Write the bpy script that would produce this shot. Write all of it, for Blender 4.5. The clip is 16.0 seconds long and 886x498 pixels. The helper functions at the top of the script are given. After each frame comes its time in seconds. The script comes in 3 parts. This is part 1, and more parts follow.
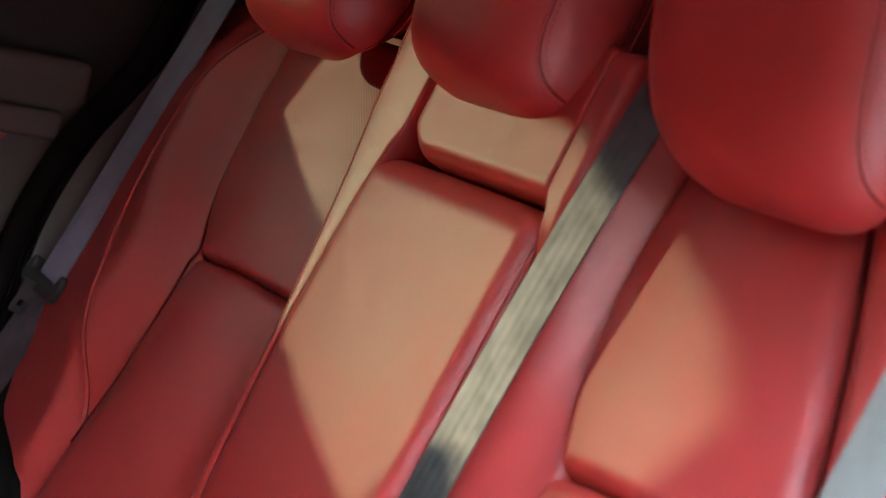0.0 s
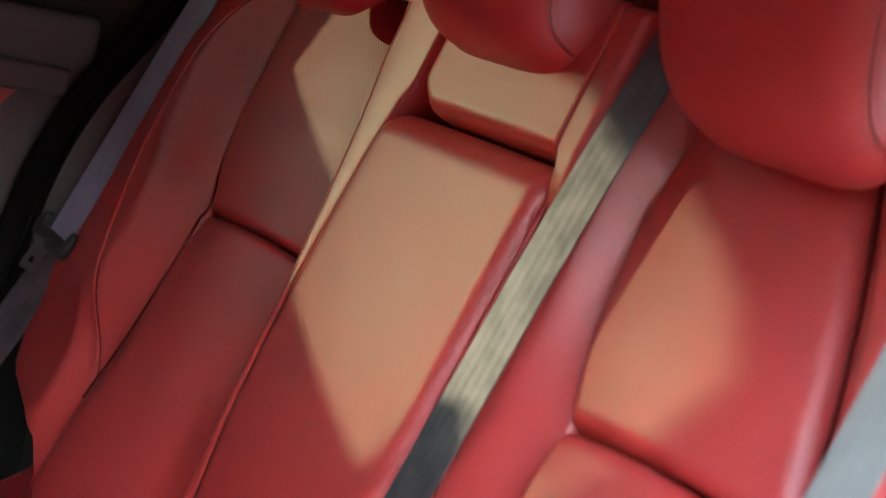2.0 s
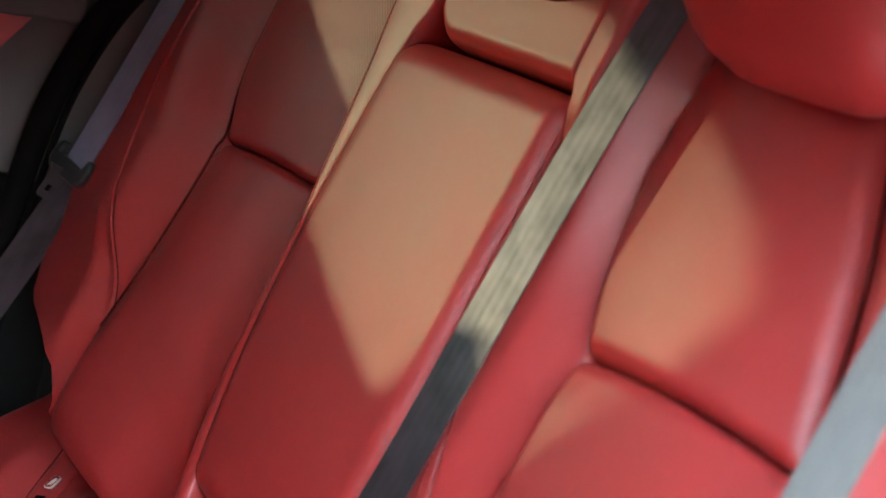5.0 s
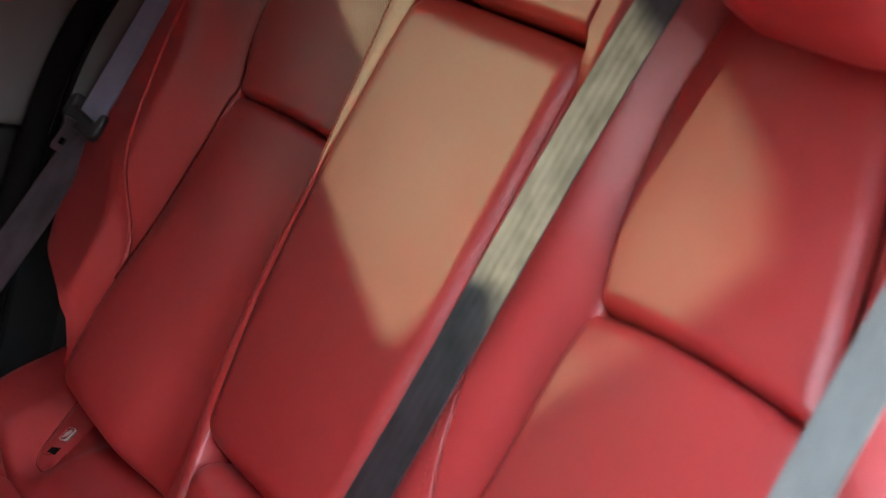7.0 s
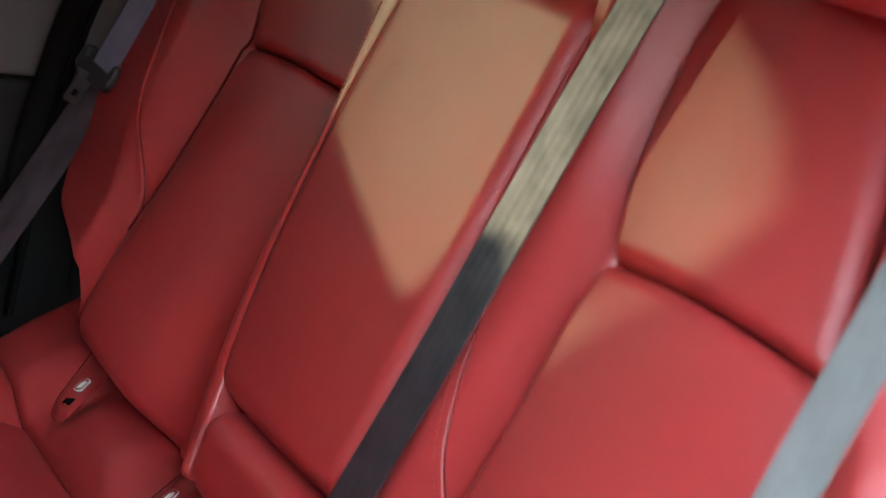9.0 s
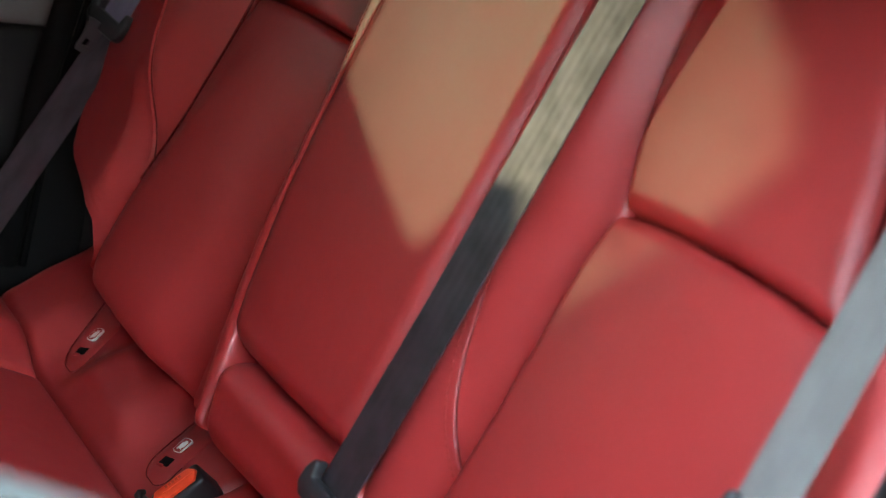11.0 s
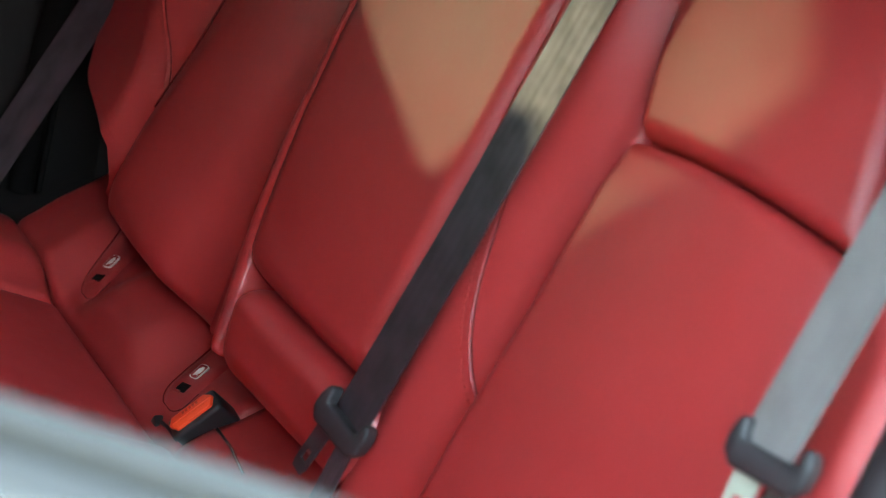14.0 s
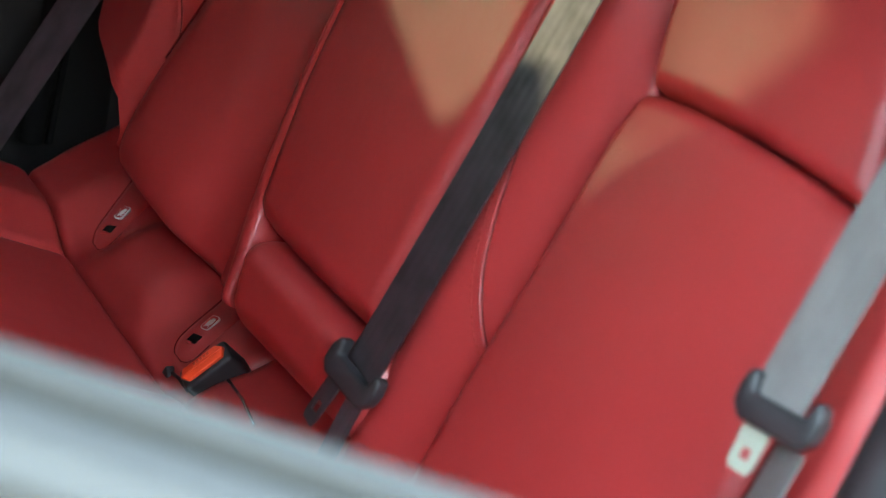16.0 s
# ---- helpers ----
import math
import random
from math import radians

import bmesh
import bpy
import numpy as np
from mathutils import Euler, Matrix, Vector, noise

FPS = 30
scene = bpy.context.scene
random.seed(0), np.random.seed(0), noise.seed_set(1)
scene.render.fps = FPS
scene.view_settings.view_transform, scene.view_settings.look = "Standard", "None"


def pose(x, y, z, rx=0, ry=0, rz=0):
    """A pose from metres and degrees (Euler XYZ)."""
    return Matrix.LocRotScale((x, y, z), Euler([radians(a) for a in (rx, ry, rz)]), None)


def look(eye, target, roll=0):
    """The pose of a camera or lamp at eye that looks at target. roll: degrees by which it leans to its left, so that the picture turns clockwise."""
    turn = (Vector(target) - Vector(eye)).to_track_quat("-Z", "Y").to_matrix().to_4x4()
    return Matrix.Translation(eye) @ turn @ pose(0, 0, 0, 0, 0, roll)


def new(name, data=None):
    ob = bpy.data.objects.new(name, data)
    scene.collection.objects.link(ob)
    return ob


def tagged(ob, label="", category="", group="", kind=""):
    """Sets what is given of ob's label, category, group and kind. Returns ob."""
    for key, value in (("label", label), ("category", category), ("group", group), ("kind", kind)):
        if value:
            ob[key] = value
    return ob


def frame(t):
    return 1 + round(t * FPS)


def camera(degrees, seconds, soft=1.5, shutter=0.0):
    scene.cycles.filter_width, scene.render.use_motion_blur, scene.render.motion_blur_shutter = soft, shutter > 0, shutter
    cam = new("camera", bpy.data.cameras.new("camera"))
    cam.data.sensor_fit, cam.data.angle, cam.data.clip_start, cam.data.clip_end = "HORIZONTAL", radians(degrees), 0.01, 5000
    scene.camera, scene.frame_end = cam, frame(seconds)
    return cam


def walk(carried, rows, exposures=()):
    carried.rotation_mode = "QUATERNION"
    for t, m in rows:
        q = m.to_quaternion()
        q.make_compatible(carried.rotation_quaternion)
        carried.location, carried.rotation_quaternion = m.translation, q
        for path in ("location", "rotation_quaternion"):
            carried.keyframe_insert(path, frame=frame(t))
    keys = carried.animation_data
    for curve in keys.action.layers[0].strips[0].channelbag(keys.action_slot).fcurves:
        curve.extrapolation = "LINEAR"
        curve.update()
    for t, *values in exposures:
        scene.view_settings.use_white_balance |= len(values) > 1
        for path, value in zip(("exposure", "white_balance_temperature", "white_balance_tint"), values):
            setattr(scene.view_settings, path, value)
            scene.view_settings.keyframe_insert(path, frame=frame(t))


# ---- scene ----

# Rear bench of a car with red leather, seen over the sill of its half-open rear door.
# World: x across the car (towards the open door), y rearwards, z up, ground at z = 0.
cam = camera(27.53, 16.0, soft=1.2)
cam.data.dof.use_dof = True
cam.data.dof.focus_distance = 1.80
cam.data.dof.aperture_fstop = 6.4
walk(cam, [
    (0.0, pose(1.3279, -0.6878, 1.2525, 82.587, -12.363, 59.675)),
    (0.5, pose(1.3279, -0.6878, 1.2525, 82.250, -12.308, 59.765)),
    (1.0, pose(1.3279, -0.6878, 1.2525, 81.885, -12.267, 59.854)),
    (1.5, pose(1.3279, -0.6878, 1.2525, 81.512, -12.236, 59.929)),
    (2.0, pose(1.3279, -0.6878, 1.2525, 81.119, -12.213, 59.986)),
    (2.5, pose(1.3279, -0.6878, 1.2525, 80.742, -12.196, 60.068)),
    (3.0, pose(1.3279, -0.6878, 1.2525, 80.348, -12.184, 60.158)),
    (3.5, pose(1.3279, -0.6878, 1.2525, 79.929, -12.175, 60.230)),
    (4.0, pose(1.3279, -0.6878, 1.2525, 79.521, -12.168, 60.341)),
    (4.5, pose(1.3279, -0.6878, 1.2525, 79.143, -12.161, 60.417)),
    (5.0, pose(1.3279, -0.6878, 1.2525, 78.752, -12.153, 60.513)),
    (5.5, pose(1.3279, -0.6878, 1.2525, 78.362, -12.144, 60.613)),
    (6.0, pose(1.3279, -0.6878, 1.2525, 77.970, -12.132, 60.716)),
    (6.5, pose(1.3279, -0.6878, 1.2525, 77.564, -12.117, 60.814)),
    (7.0, pose(1.3279, -0.6878, 1.2525, 77.180, -12.099, 60.944)),
    (7.5, pose(1.3279, -0.6878, 1.2525, 76.787, -12.077, 61.038)),
    (8.0, pose(1.3279, -0.6878, 1.2525, 76.387, -12.051, 61.128)),
    (8.5, pose(1.3279, -0.6878, 1.2525, 75.976, -12.022, 61.229)),
    (9.0, pose(1.3279, -0.6878, 1.2525, 75.553, -11.988, 61.352)),
    (9.5, pose(1.3279, -0.6878, 1.2525, 75.140, -11.952, 61.446)),
    (10.0, pose(1.3279, -0.6878, 1.2525, 74.721, -11.913, 61.540)),
    (10.5, pose(1.3279, -0.6878, 1.2525, 74.301, -11.872, 61.630)),
    (11.0, pose(1.3279, -0.6878, 1.2525, 73.881, -11.830, 61.716)),
    (11.5, pose(1.3279, -0.6878, 1.2525, 73.468, -11.788, 61.819)),
    (12.0, pose(1.3279, -0.6878, 1.2525, 73.043, -11.747, 61.872)),
    (12.5, pose(1.3279, -0.6878, 1.2525, 72.636, -11.708, 61.933)),
    (13.0, pose(1.3279, -0.6878, 1.2525, 72.241, -11.674, 62.024)),
    (13.5, pose(1.3279, -0.6878, 1.2525, 71.853, -11.646, 62.079)),
    (14.0, pose(1.3279, -0.6878, 1.2525, 71.466, -11.625, 62.161)),
    (14.5, pose(1.3279, -0.6878, 1.2525, 71.081, -11.613, 62.237)),
    (15.0, pose(1.3279, -0.6878, 1.2525, 70.670, -11.614, 62.332)),
    (15.5, pose(1.3279, -0.6878, 1.2525, 70.279, -11.628, 62.450)),
    (16.0, pose(1.3279, -0.6878, 1.2525, 69.874, -11.660, 62.542)),
], exposures=[(0.0, 3.22, 9300, 9), (8.0, 2.95, 9300, 9), (16.0, 2.74, 9400, 9)])

# ---- light ----
TILT = radians(22)          # the backrest leans back by this
CT, ST = math.cos(TILT), math.sin(TILT)
BITE = 0.5                  # height of the fold between backrest and cushion
SUN = Vector((-0.65, -0.679, 0.188)).normalized()   # towards the sun: low, past the far window

world = bpy.data.worlds.new("world")
scene.world = world
world.use_nodes = True
wn = world.node_tree.nodes
sky = wn.new("ShaderNodeTexSky")
sky.sky_type, sky.sun_disc = "NISHITA", False
sky.sun_elevation = math.asin(SUN.z)
sky.sun_rotation = math.atan2(SUN.x, SUN.y)
sky.air_density, sky.dust_density, sky.ozone_density = 1.0, 0.0, 1.5
world.node_tree.links.new(sky.outputs[0], wn["Background"].inputs[0])
wn["Background"].inputs[1].default_value = 2.0
sun = new("sun", bpy.data.lights.new("sun", "SUN"))
sun.data.energy, sun.data.angle, sun.data.color = 4.1, radians(0.9), (1.0, 0.97, 0.90)
sun.matrix_world = look((0, 0, 3), Vector((0, 0, 3)) - SUN)


# ---- materials ----
def material(name, color, rough=0.5, metal=0.0, spec=0.5, grain=0.0, grain_scale=400.0, mottle=0.08, mottle_scale=9.0, kind="noise", wrinkle=0.0):
    """A plain surface with fine relief and a slow change of tone and gloss."""
    m = bpy.data.materials.new(name)
    m.use_nodes = True
    t = m.node_tree
    b = t.nodes["Principled BSDF"]
    tc = t.nodes.new("ShaderNodeTexCoord")
    slow = t.nodes.new("ShaderNodeTexNoise")
    slow.inputs["Scale"].default_value, slow.inputs["Detail"].default_value = mottle_scale, 5
    t.links.new(tc.outputs["Object"], slow.inputs["Vector"])
    ramp = t.nodes.new("ShaderNodeMapRange")
    ramp.inputs[3].default_value, ramp.inputs[4].default_value = 1 - mottle, 1 + mottle
    t.links.new(slow.outputs[0], ramp.inputs[0])
    mul = t.nodes.new("ShaderNodeVectorMath")
    mul.operation = "SCALE"
    mul.inputs[0].default_value = color
    t.links.new(ramp.outputs[0], mul.inputs["Scale"])
    t.links.new(mul.outputs[0], b.inputs["Base Color"])
    gloss = t.nodes.new("ShaderNodeMapRange")
    gloss.inputs[3].default_value, gloss.inputs[4].default_value = rough - 0.05, rough + 0.05
    t.links.new(slow.outputs[0], gloss.inputs[0])
    t.links.new(gloss.outputs[0], b.inputs["Roughness"])
    b.inputs["Metallic"].default_value = metal
    b.inputs["Specular IOR Level"].default_value = spec
    if grain:
        if kind == "cells":
            fine = t.nodes.new("ShaderNodeTexVoronoi")
            fine.feature = "DISTANCE_TO_EDGE"
        else:
            fine = t.nodes.new("ShaderNodeTexNoise")
            fine.inputs["Detail"].default_value = 3
        fine.inputs["Scale"].default_value = grain_scale
        t.links.new(tc.outputs["Object"], fine.inputs["Vector"])
        bump = t.nodes.new("ShaderNodeBump")
        bump.inputs["Strength"].default_value, bump.inputs["Distance"].default_value = grain, 0.001
        t.links.new(fine.outputs[0], bump.inputs["Height"])
        t.links.new(bump.outputs[0], b.inputs["Normal"])
        if wrinkle:
            soft_noise = t.nodes.new("ShaderNodeTexNoise")
            soft_noise.inputs["Scale"].default_value, soft_noise.inputs["Detail"].default_value = 26.0, 4
            t.links.new(tc.outputs["Object"], soft_noise.inputs["Vector"])
            wave = t.nodes.new("ShaderNodeBump")
            wave.inputs["Strength"].default_value, wave.inputs["Distance"].default_value = wrinkle, 0.004
            t.links.new(soft_noise.outputs[0], wave.inputs["Height"])
            t.links.new(wave.outputs[0], bump.inputs["Normal"])
    return m


LEATHER = material("red_leather", (0.37, 0.027, 0.027), 0.39, spec=0.57, grain=0.22, grain_scale=900, kind="cells", wrinkle=0.26)


def perforated(name):
    """The same leather with rows of small holes along the inner part of an insert."""
    m = LEATHER.copy()
    m.name = name
    t = m.node_tree
    b = t.nodes["Principled BSDF"]
    uv = t.nodes.new("ShaderNodeUVMap")
    rot = t.nodes.new("ShaderNodeMapping")
    rot.inputs["Rotation"].default_value = (0, 0, radians(45))
    t.links.new(uv.outputs[0], rot.inputs["Vector"])

    def op(kind, a, b_=None, c=None):
        nd = t.nodes.new("ShaderNodeMath")
        nd.operation = kind
        for i, x in enumerate((a, b_, c)):
            if x is None:
                continue
            if isinstance(x, (int, float)):
                nd.inputs[i].default_value = x
            else:
                t.links.new(x, nd.inputs[i])
        return nd.outputs[0]

    sep = t.nodes.new("ShaderNodeSeparateXYZ")
    t.links.new(rot.outputs[0], sep.inputs[0])
    cell = [op("SUBTRACT", op("FRACT", op("MULTIPLY", sep.outputs[i], 1 / 0.0036)), 0.5) for i in (0, 1)]
    near = op("SQRT", op("ADD", op("POWER", cell[0], 2.0), op("POWER", cell[1], 2.0)))
    raw = t.nodes.new("ShaderNodeSeparateXYZ")
    t.links.new(uv.outputs[0], raw.inputs[0])
    edge_u = op("MULTIPLY_ADD", raw.outputs[1], 0.48, 0.034)       # where the ridge begins to hide the insert
    away = op("SUBTRACT", raw.outputs[0], edge_u)
    hole = op("LESS_THAN", near, op("MULTIPLY_ADD", away, -3.4, 0.215))
    inside = op("MULTIPLY", op("LESS_THAN", away, 0.055), op("GREATER_THAN", away, -0.06))
    mask = op("MULTIPLY", hole, inside)
    old = b.inputs["Base Color"].links[0].from_socket
    mix = t.nodes.new("ShaderNodeMix")
    mix.data_type = "RGBA"
    t.links.new(mask, mix.inputs["Factor"])
    t.links.new(old, mix.inputs["A"])
    mix.inputs["B"].default_value = (0.05, 0.010, 0.008, 1)
    t.links.new(mix.outputs["Result"], b.inputs["Base Color"])
    t.links.new(op("MULTIPLY_ADD", mask, -0.55, 0.57), b.inputs["Specular IOR Level"])
    dip = t.nodes.new("ShaderNodeBump")
    dip.inputs["Strength"].default_value, dip.inputs["Distance"].default_value = 0.8, 0.001
    t.links.new(op("SUBTRACT", 1.0, mask), dip.inputs["Height"])
    t.links.new(b.inputs["Normal"].links[0].from_socket, dip.inputs["Normal"])
    t.links.new(dip.outputs[0], b.inputs["Normal"])
    return m


PERFORATED = perforated("perforated_red_leather")
# Colour of thin cords laid in creases to paint their contact shadow.
SEAM_SHADE = material("seam_shade", (0.12, 0.012, 0.012), 0.8, spec=0.1)
THREAD = material("red_thread", (0.26, 0.025, 0.02), 0.8, spec=0.3)
WEBBING = material("belt_webbing", (0.022, 0.019, 0.020), 0.41, spec=0.72, mottle=0.45, mottle_scale=38)


def ribbed(m):
    """Lengthwise ribs and a fine weave on the belt, across its own width."""
    t = m.node_tree
    b = t.nodes["Principled BSDF"]
    uv = t.nodes.new("ShaderNodeUVMap")
    ribs = t.nodes.new("ShaderNodeTexWave")
    ribs.bands_direction = "X"
    ribs.inputs["Scale"].default_value = 1.45
    ribs.inputs["Distortion"].default_value = 1.2
    ribs.inputs["Detail Scale"].default_value = 3.0
    t.links.new(uv.outputs[0], ribs.inputs["Vector"])
    weave = t.nodes.new("ShaderNodeTexNoise")
    stretch = t.nodes.new("ShaderNodeMapping")
    stretch.inputs["Scale"].default_value = (60, 90, 1)
    t.links.new(uv.outputs[0], stretch.inputs["Vector"])
    t.links.new(stretch.outputs[0], weave.inputs["Vector"])
    weave.inputs["Scale"].default_value = 1.0
    both = t.nodes.new("ShaderNodeMath")
    both.operation = "MULTIPLY_ADD"
    t.links.new(weave.outputs[0], both.inputs[0])
    both.inputs[1].default_value = 0.5
    t.links.new(ribs.outputs["Fac"], both.inputs[2])
    bump = t.nodes.new("ShaderNodeBump")
    bump.inputs["Strength"].default_value, bump.inputs["Distance"].default_value = 0.16, 0.0012
    t.links.new(both.outputs[0], bump.inputs["Height"])
    t.links.new(bump.outputs[0], b.inputs["Normal"])
    worn = t.nodes.new("ShaderNodeTexNoise")
    worn.inputs["Scale"].default_value, worn.inputs["Detail"].default_value = 1.0, 4
    spread = t.nodes.new("ShaderNodeMapping")
    spread.inputs["Scale"].default_value = (1.7, 24, 1)
    t.links.new(uv.outputs[0], spread.inputs["Vector"])
    t.links.new(spread.outputs[0], worn.inputs["Vector"])
    shine = t.nodes.new("ShaderNodeMapRange")
    shine.inputs[1].default_value, shine.inputs[2].default_value = 0.34, 0.62
    shine.inputs[3].default_value, shine.inputs[4].default_value = 0.45, 0.85
    t.links.new(worn.outputs[0], shine.inputs[0])
    t.links.new(shine.outputs[0], b.inputs["Specular IOR Level"])


# Lighter, bluish copy of the webbing, painting sky sheen on the far belt.
SKYLIT_WEBBING = material("skylit_webbing", (0.165, 0.148, 0.21), 0.5, spec=0.6, mottle=0.2, mottle_scale=38)
ribbed(SKYLIT_WEBBING)
# Lighter grey copy, painting the stronger light on the belt by the door.
LIT_WEBBING = material("lit_webbing", (0.108, 0.096, 0.090), 0.5, spec=0.5, mottle=0.15, mottle_scale=38)
ribbed(LIT_WEBBING)
ribbed(WEBBING)
WEBBING.node_tree.nodes["Principled BSDF"].inputs["Specular Tint"].default_value = (1.0, 0.74, 0.94, 1)
WEBBING.node_tree.nodes["Principled BSDF"].inputs["IOR"].default_value = 1.6
BLACK = material("black_plastic", (0.019, 0.016, 0.017), 0.38, spec=0.28)
TRIM = material("charcoal_trim", (0.032, 0.025, 0.025), 0.8, spec=0.15, grain=0.3, grain_scale=500)
DOOR_TRIM = material("grey_door_trim", (0.100, 0.083, 0.082), 0.8, spec=0.2, grain=0.3, grain_scale=500)
# Darker copy of the trim, used where deep shade falls.
SHADED_TRIM = material("shaded_trim", (0.012, 0.009, 0.009), 0.85, spec=0.15, grain=0.3, grain_scale=500)
RUBBER = material("black_rubber", (0.004, 0.003, 0.003), 0.9, spec=0.08)
STEEL = material("steel", (0.6, 0.6, 0.58), 0.25, metal=1.0)
ORANGE = material("orange_plastic", (0.80, 0.055, 0.018), 0.35)
DARK_ORANGE = material("dark_orange_print", (0.45, 0.03, 0.012), 0.5)
WHITE = material("white_print", (0.75, 0.75, 0.72), 0.5)
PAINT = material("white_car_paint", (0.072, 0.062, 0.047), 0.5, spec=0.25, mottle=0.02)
SATIN = material("grey_molding", (0.039, 0.038, 0.036), 0.5, spec=0.25, mottle=0.03)
HEADLINER = material("headliner", (0.60, 0.58, 0.57), 0.9)
CARPET = material("carpet", (0.03, 0.03, 0.03), 0.95, grain=0.6, grain_scale=300)
CONCRETE = material("concrete", (0.30, 0.29, 0.275), 0.85, grain=0.5, grain_scale=80, mottle=0.2)


# ---- tools ----
def W(u, v, n):
    """A place on the backrest: u across, v up along it, n out of it."""
    return Vector((u, v * ST - n * CT, BITE + v * CT + n * ST))


def mesh_object(name, bm, mat, smooth=True):
    me = bpy.data.meshes.new(name)
    bmesh.ops.recalc_face_normals(bm, faces=bm.faces)
    if bm.calc_volume(signed=True) < 0:
        bmesh.ops.reverse_faces(bm, faces=bm.faces)
    bm.to_mesh(me)
    bm.free()
    me.materials.append(mat)
    for p in me.polygons:
        p.use_smooth = smooth
    return new(name, me)


def part(name, bm, mat, parent, label="", smooth=True):
    ob = mesh_object(name, bm, mat, smooth)
    ob.parent = parent
    if label:
        tagged(ob, label)
    return ob


def thing(name, label, category, group="", kind=""):
    return tagged(new(name), label, category, group, kind)


def lerp(table, x):
    """Straight lines between (x, y) pairs, softened by a smooth step."""
    if x <= table[0][0]:
        return table[0][1]
    for (a, p), (b, q) in zip(table, table[1:]):
        if x <= b:
            return p + (q - p) * (x - a) / (b - a)
    return table[-1][1]


def sheet_to_solid(bm, grid, back, sharp=False):
    """Faces over a grid of places, closed behind at the places that back gives."""
    rows, cols = len(grid), len(grid[0])
    front = [[bm.verts.new(p) for p in row] for row in grid]
    for i in range(rows - 1):
        for j in range(cols - 1):
            bm.faces.new((front[i][j], front[i][j + 1], front[i + 1][j + 1], front[i + 1][j]))
    ring = [(0, j) for j in range(cols)] + [(i, cols - 1) for i in range(1, rows)]
    ring += [(rows - 1, j) for j in range(cols - 2, -1, -1)] + [(i, 0) for i in range(rows - 2, 0, -1)]
    rear = [bm.verts.new(back(grid[i][j])) for i, j in ring]
    for k in range(len(ring)):
        a, b = ring[k], ring[(k + 1) % len(ring)]
        bm.faces.new((front[a[0]][a[1]], front[b[0]][b[1]], rear[(k + 1) % len(ring)], rear[k]))
    bm.faces.new(rear)
    if sharp:
        for k in range(len(ring)):
            a, b = ring[k], ring[(k + 1) % len(ring)]
            edge = bm.edges.get((front[a[0]][a[1]], front[b[0]][b[1]]))
            edge.smooth = False


NORMAL = W(0, 0, 1) - W(0, 0, 0)


def ease(x):
    x = min(1, max(0, x))
    return x * x * (3 - 2 * x)


def pad(name, left, right, low, high, height, parent, sign=1, mat=None, roll=0.018, deep=0.022, cols=26, rows=40, label="", rolls=(1, 1, 1, 1)):
    """A stuffed leather panel on the backrest. left(v), right(v), low(s), high(s): its outline; height(u, v): how far it stands out;
    roll, deep: how wide and how far it rolls down into its seams (rolls: left, right, low, high)."""
    grid, where = [], []
    for i in range(rows + 1):
        row = []
        fi = 0.5 - 0.5 * math.cos(math.pi * i / rows)
        fi = 0.5 * fi + 0.5 * i / rows
        for j in range(cols + 1):
            fj = 0.5 - 0.5 * math.cos(math.pi * j / cols)
            fj = 0.6 * fj + 0.4 * j / cols
            v0, v1 = low(fj), high(fj)
            v = v0 + (v1 - v0) * fi
            a, b = left(v), right(v)
            u = a + (b - a) * fj
            n = height(u, v)
            for k, d in enumerate((u - a, b - u, v - v0, v1 - v)):
                r = roll * rolls[k]
                if r > 0 and d < r:
                    x = 1 - d / r
                    n -= deep * min(1.0, rolls[k]) * (1 - math.sqrt(max(0, 1 - x * x)))
            row.append(W(sign * u, v, n))
            where.append((u, v))
        grid.append(row)
    bm = bmesh.new()
    sheet_to_solid(bm, grid, lambda p: p - NORMAL * (0.06))
    layer = bm.loops.layers.uv.new("UVMap")
    bm.verts.index_update()
    for face in bm.faces:
        for loop in face.loops:
            if loop.vert.index < len(where):
                loop[layer].uv = where[loop.vert.index]
    return part(name, bm, mat or LEATHER, parent, label)


def tube(name, places, radius, mat, parent, label="", sides=8):
    """A round cord along places."""
    bm = bmesh.new()
    rings = []
    for i, p in enumerate(places):
        a, b = places[max(0, i - 1)], places[min(len(places) - 1, i + 1)]
        d = (b - a).normalized()
        x = d.cross(Vector((0.3, 0.5, 0.81))).normalized()
        y = d.cross(x)
        rings.append([bm.verts.new(p + radius * (math.cos(q) * x + math.sin(q) * y)) for q in (2 * math.pi * k / sides for k in range(sides))])
    for r, s in zip(rings, rings[1:]):
        for k in range(sides):
            bm.faces.new((r[k], r[(k + 1) % sides], s[(k + 1) % sides], s[k]))
    bm.faces.new(rings[0][::-1])
    bm.faces.new(rings[-1])
    return part(name, bm, mat, parent, label)


def box(bm, lo, hi, bevel=0.0, m=None, segments=3):
    """A box with rounded edges between two corners."""
    made = bmesh.ops.create_cube(bm, size=1)["verts"]
    lo, hi = Vector(lo), Vector(hi)
    mat = Matrix.Translation((lo + hi) / 2) @ Matrix.Diagonal((*(hi - lo), 1))
    bmesh.ops.transform(bm, matrix=mat, verts=made)
    if bevel:
        edges = list({e for v in made for e in v.link_edges})
        made = bmesh.ops.bevel(bm, geom=edges, offset=bevel, segments=segments, affect="EDGES", profile=0.5)["verts"] + [v for v in made if v.is_valid]
    if m:
        bmesh.ops.transform(bm, matrix=m, verts=list({v for v in made if v.is_valid}))
    return bm


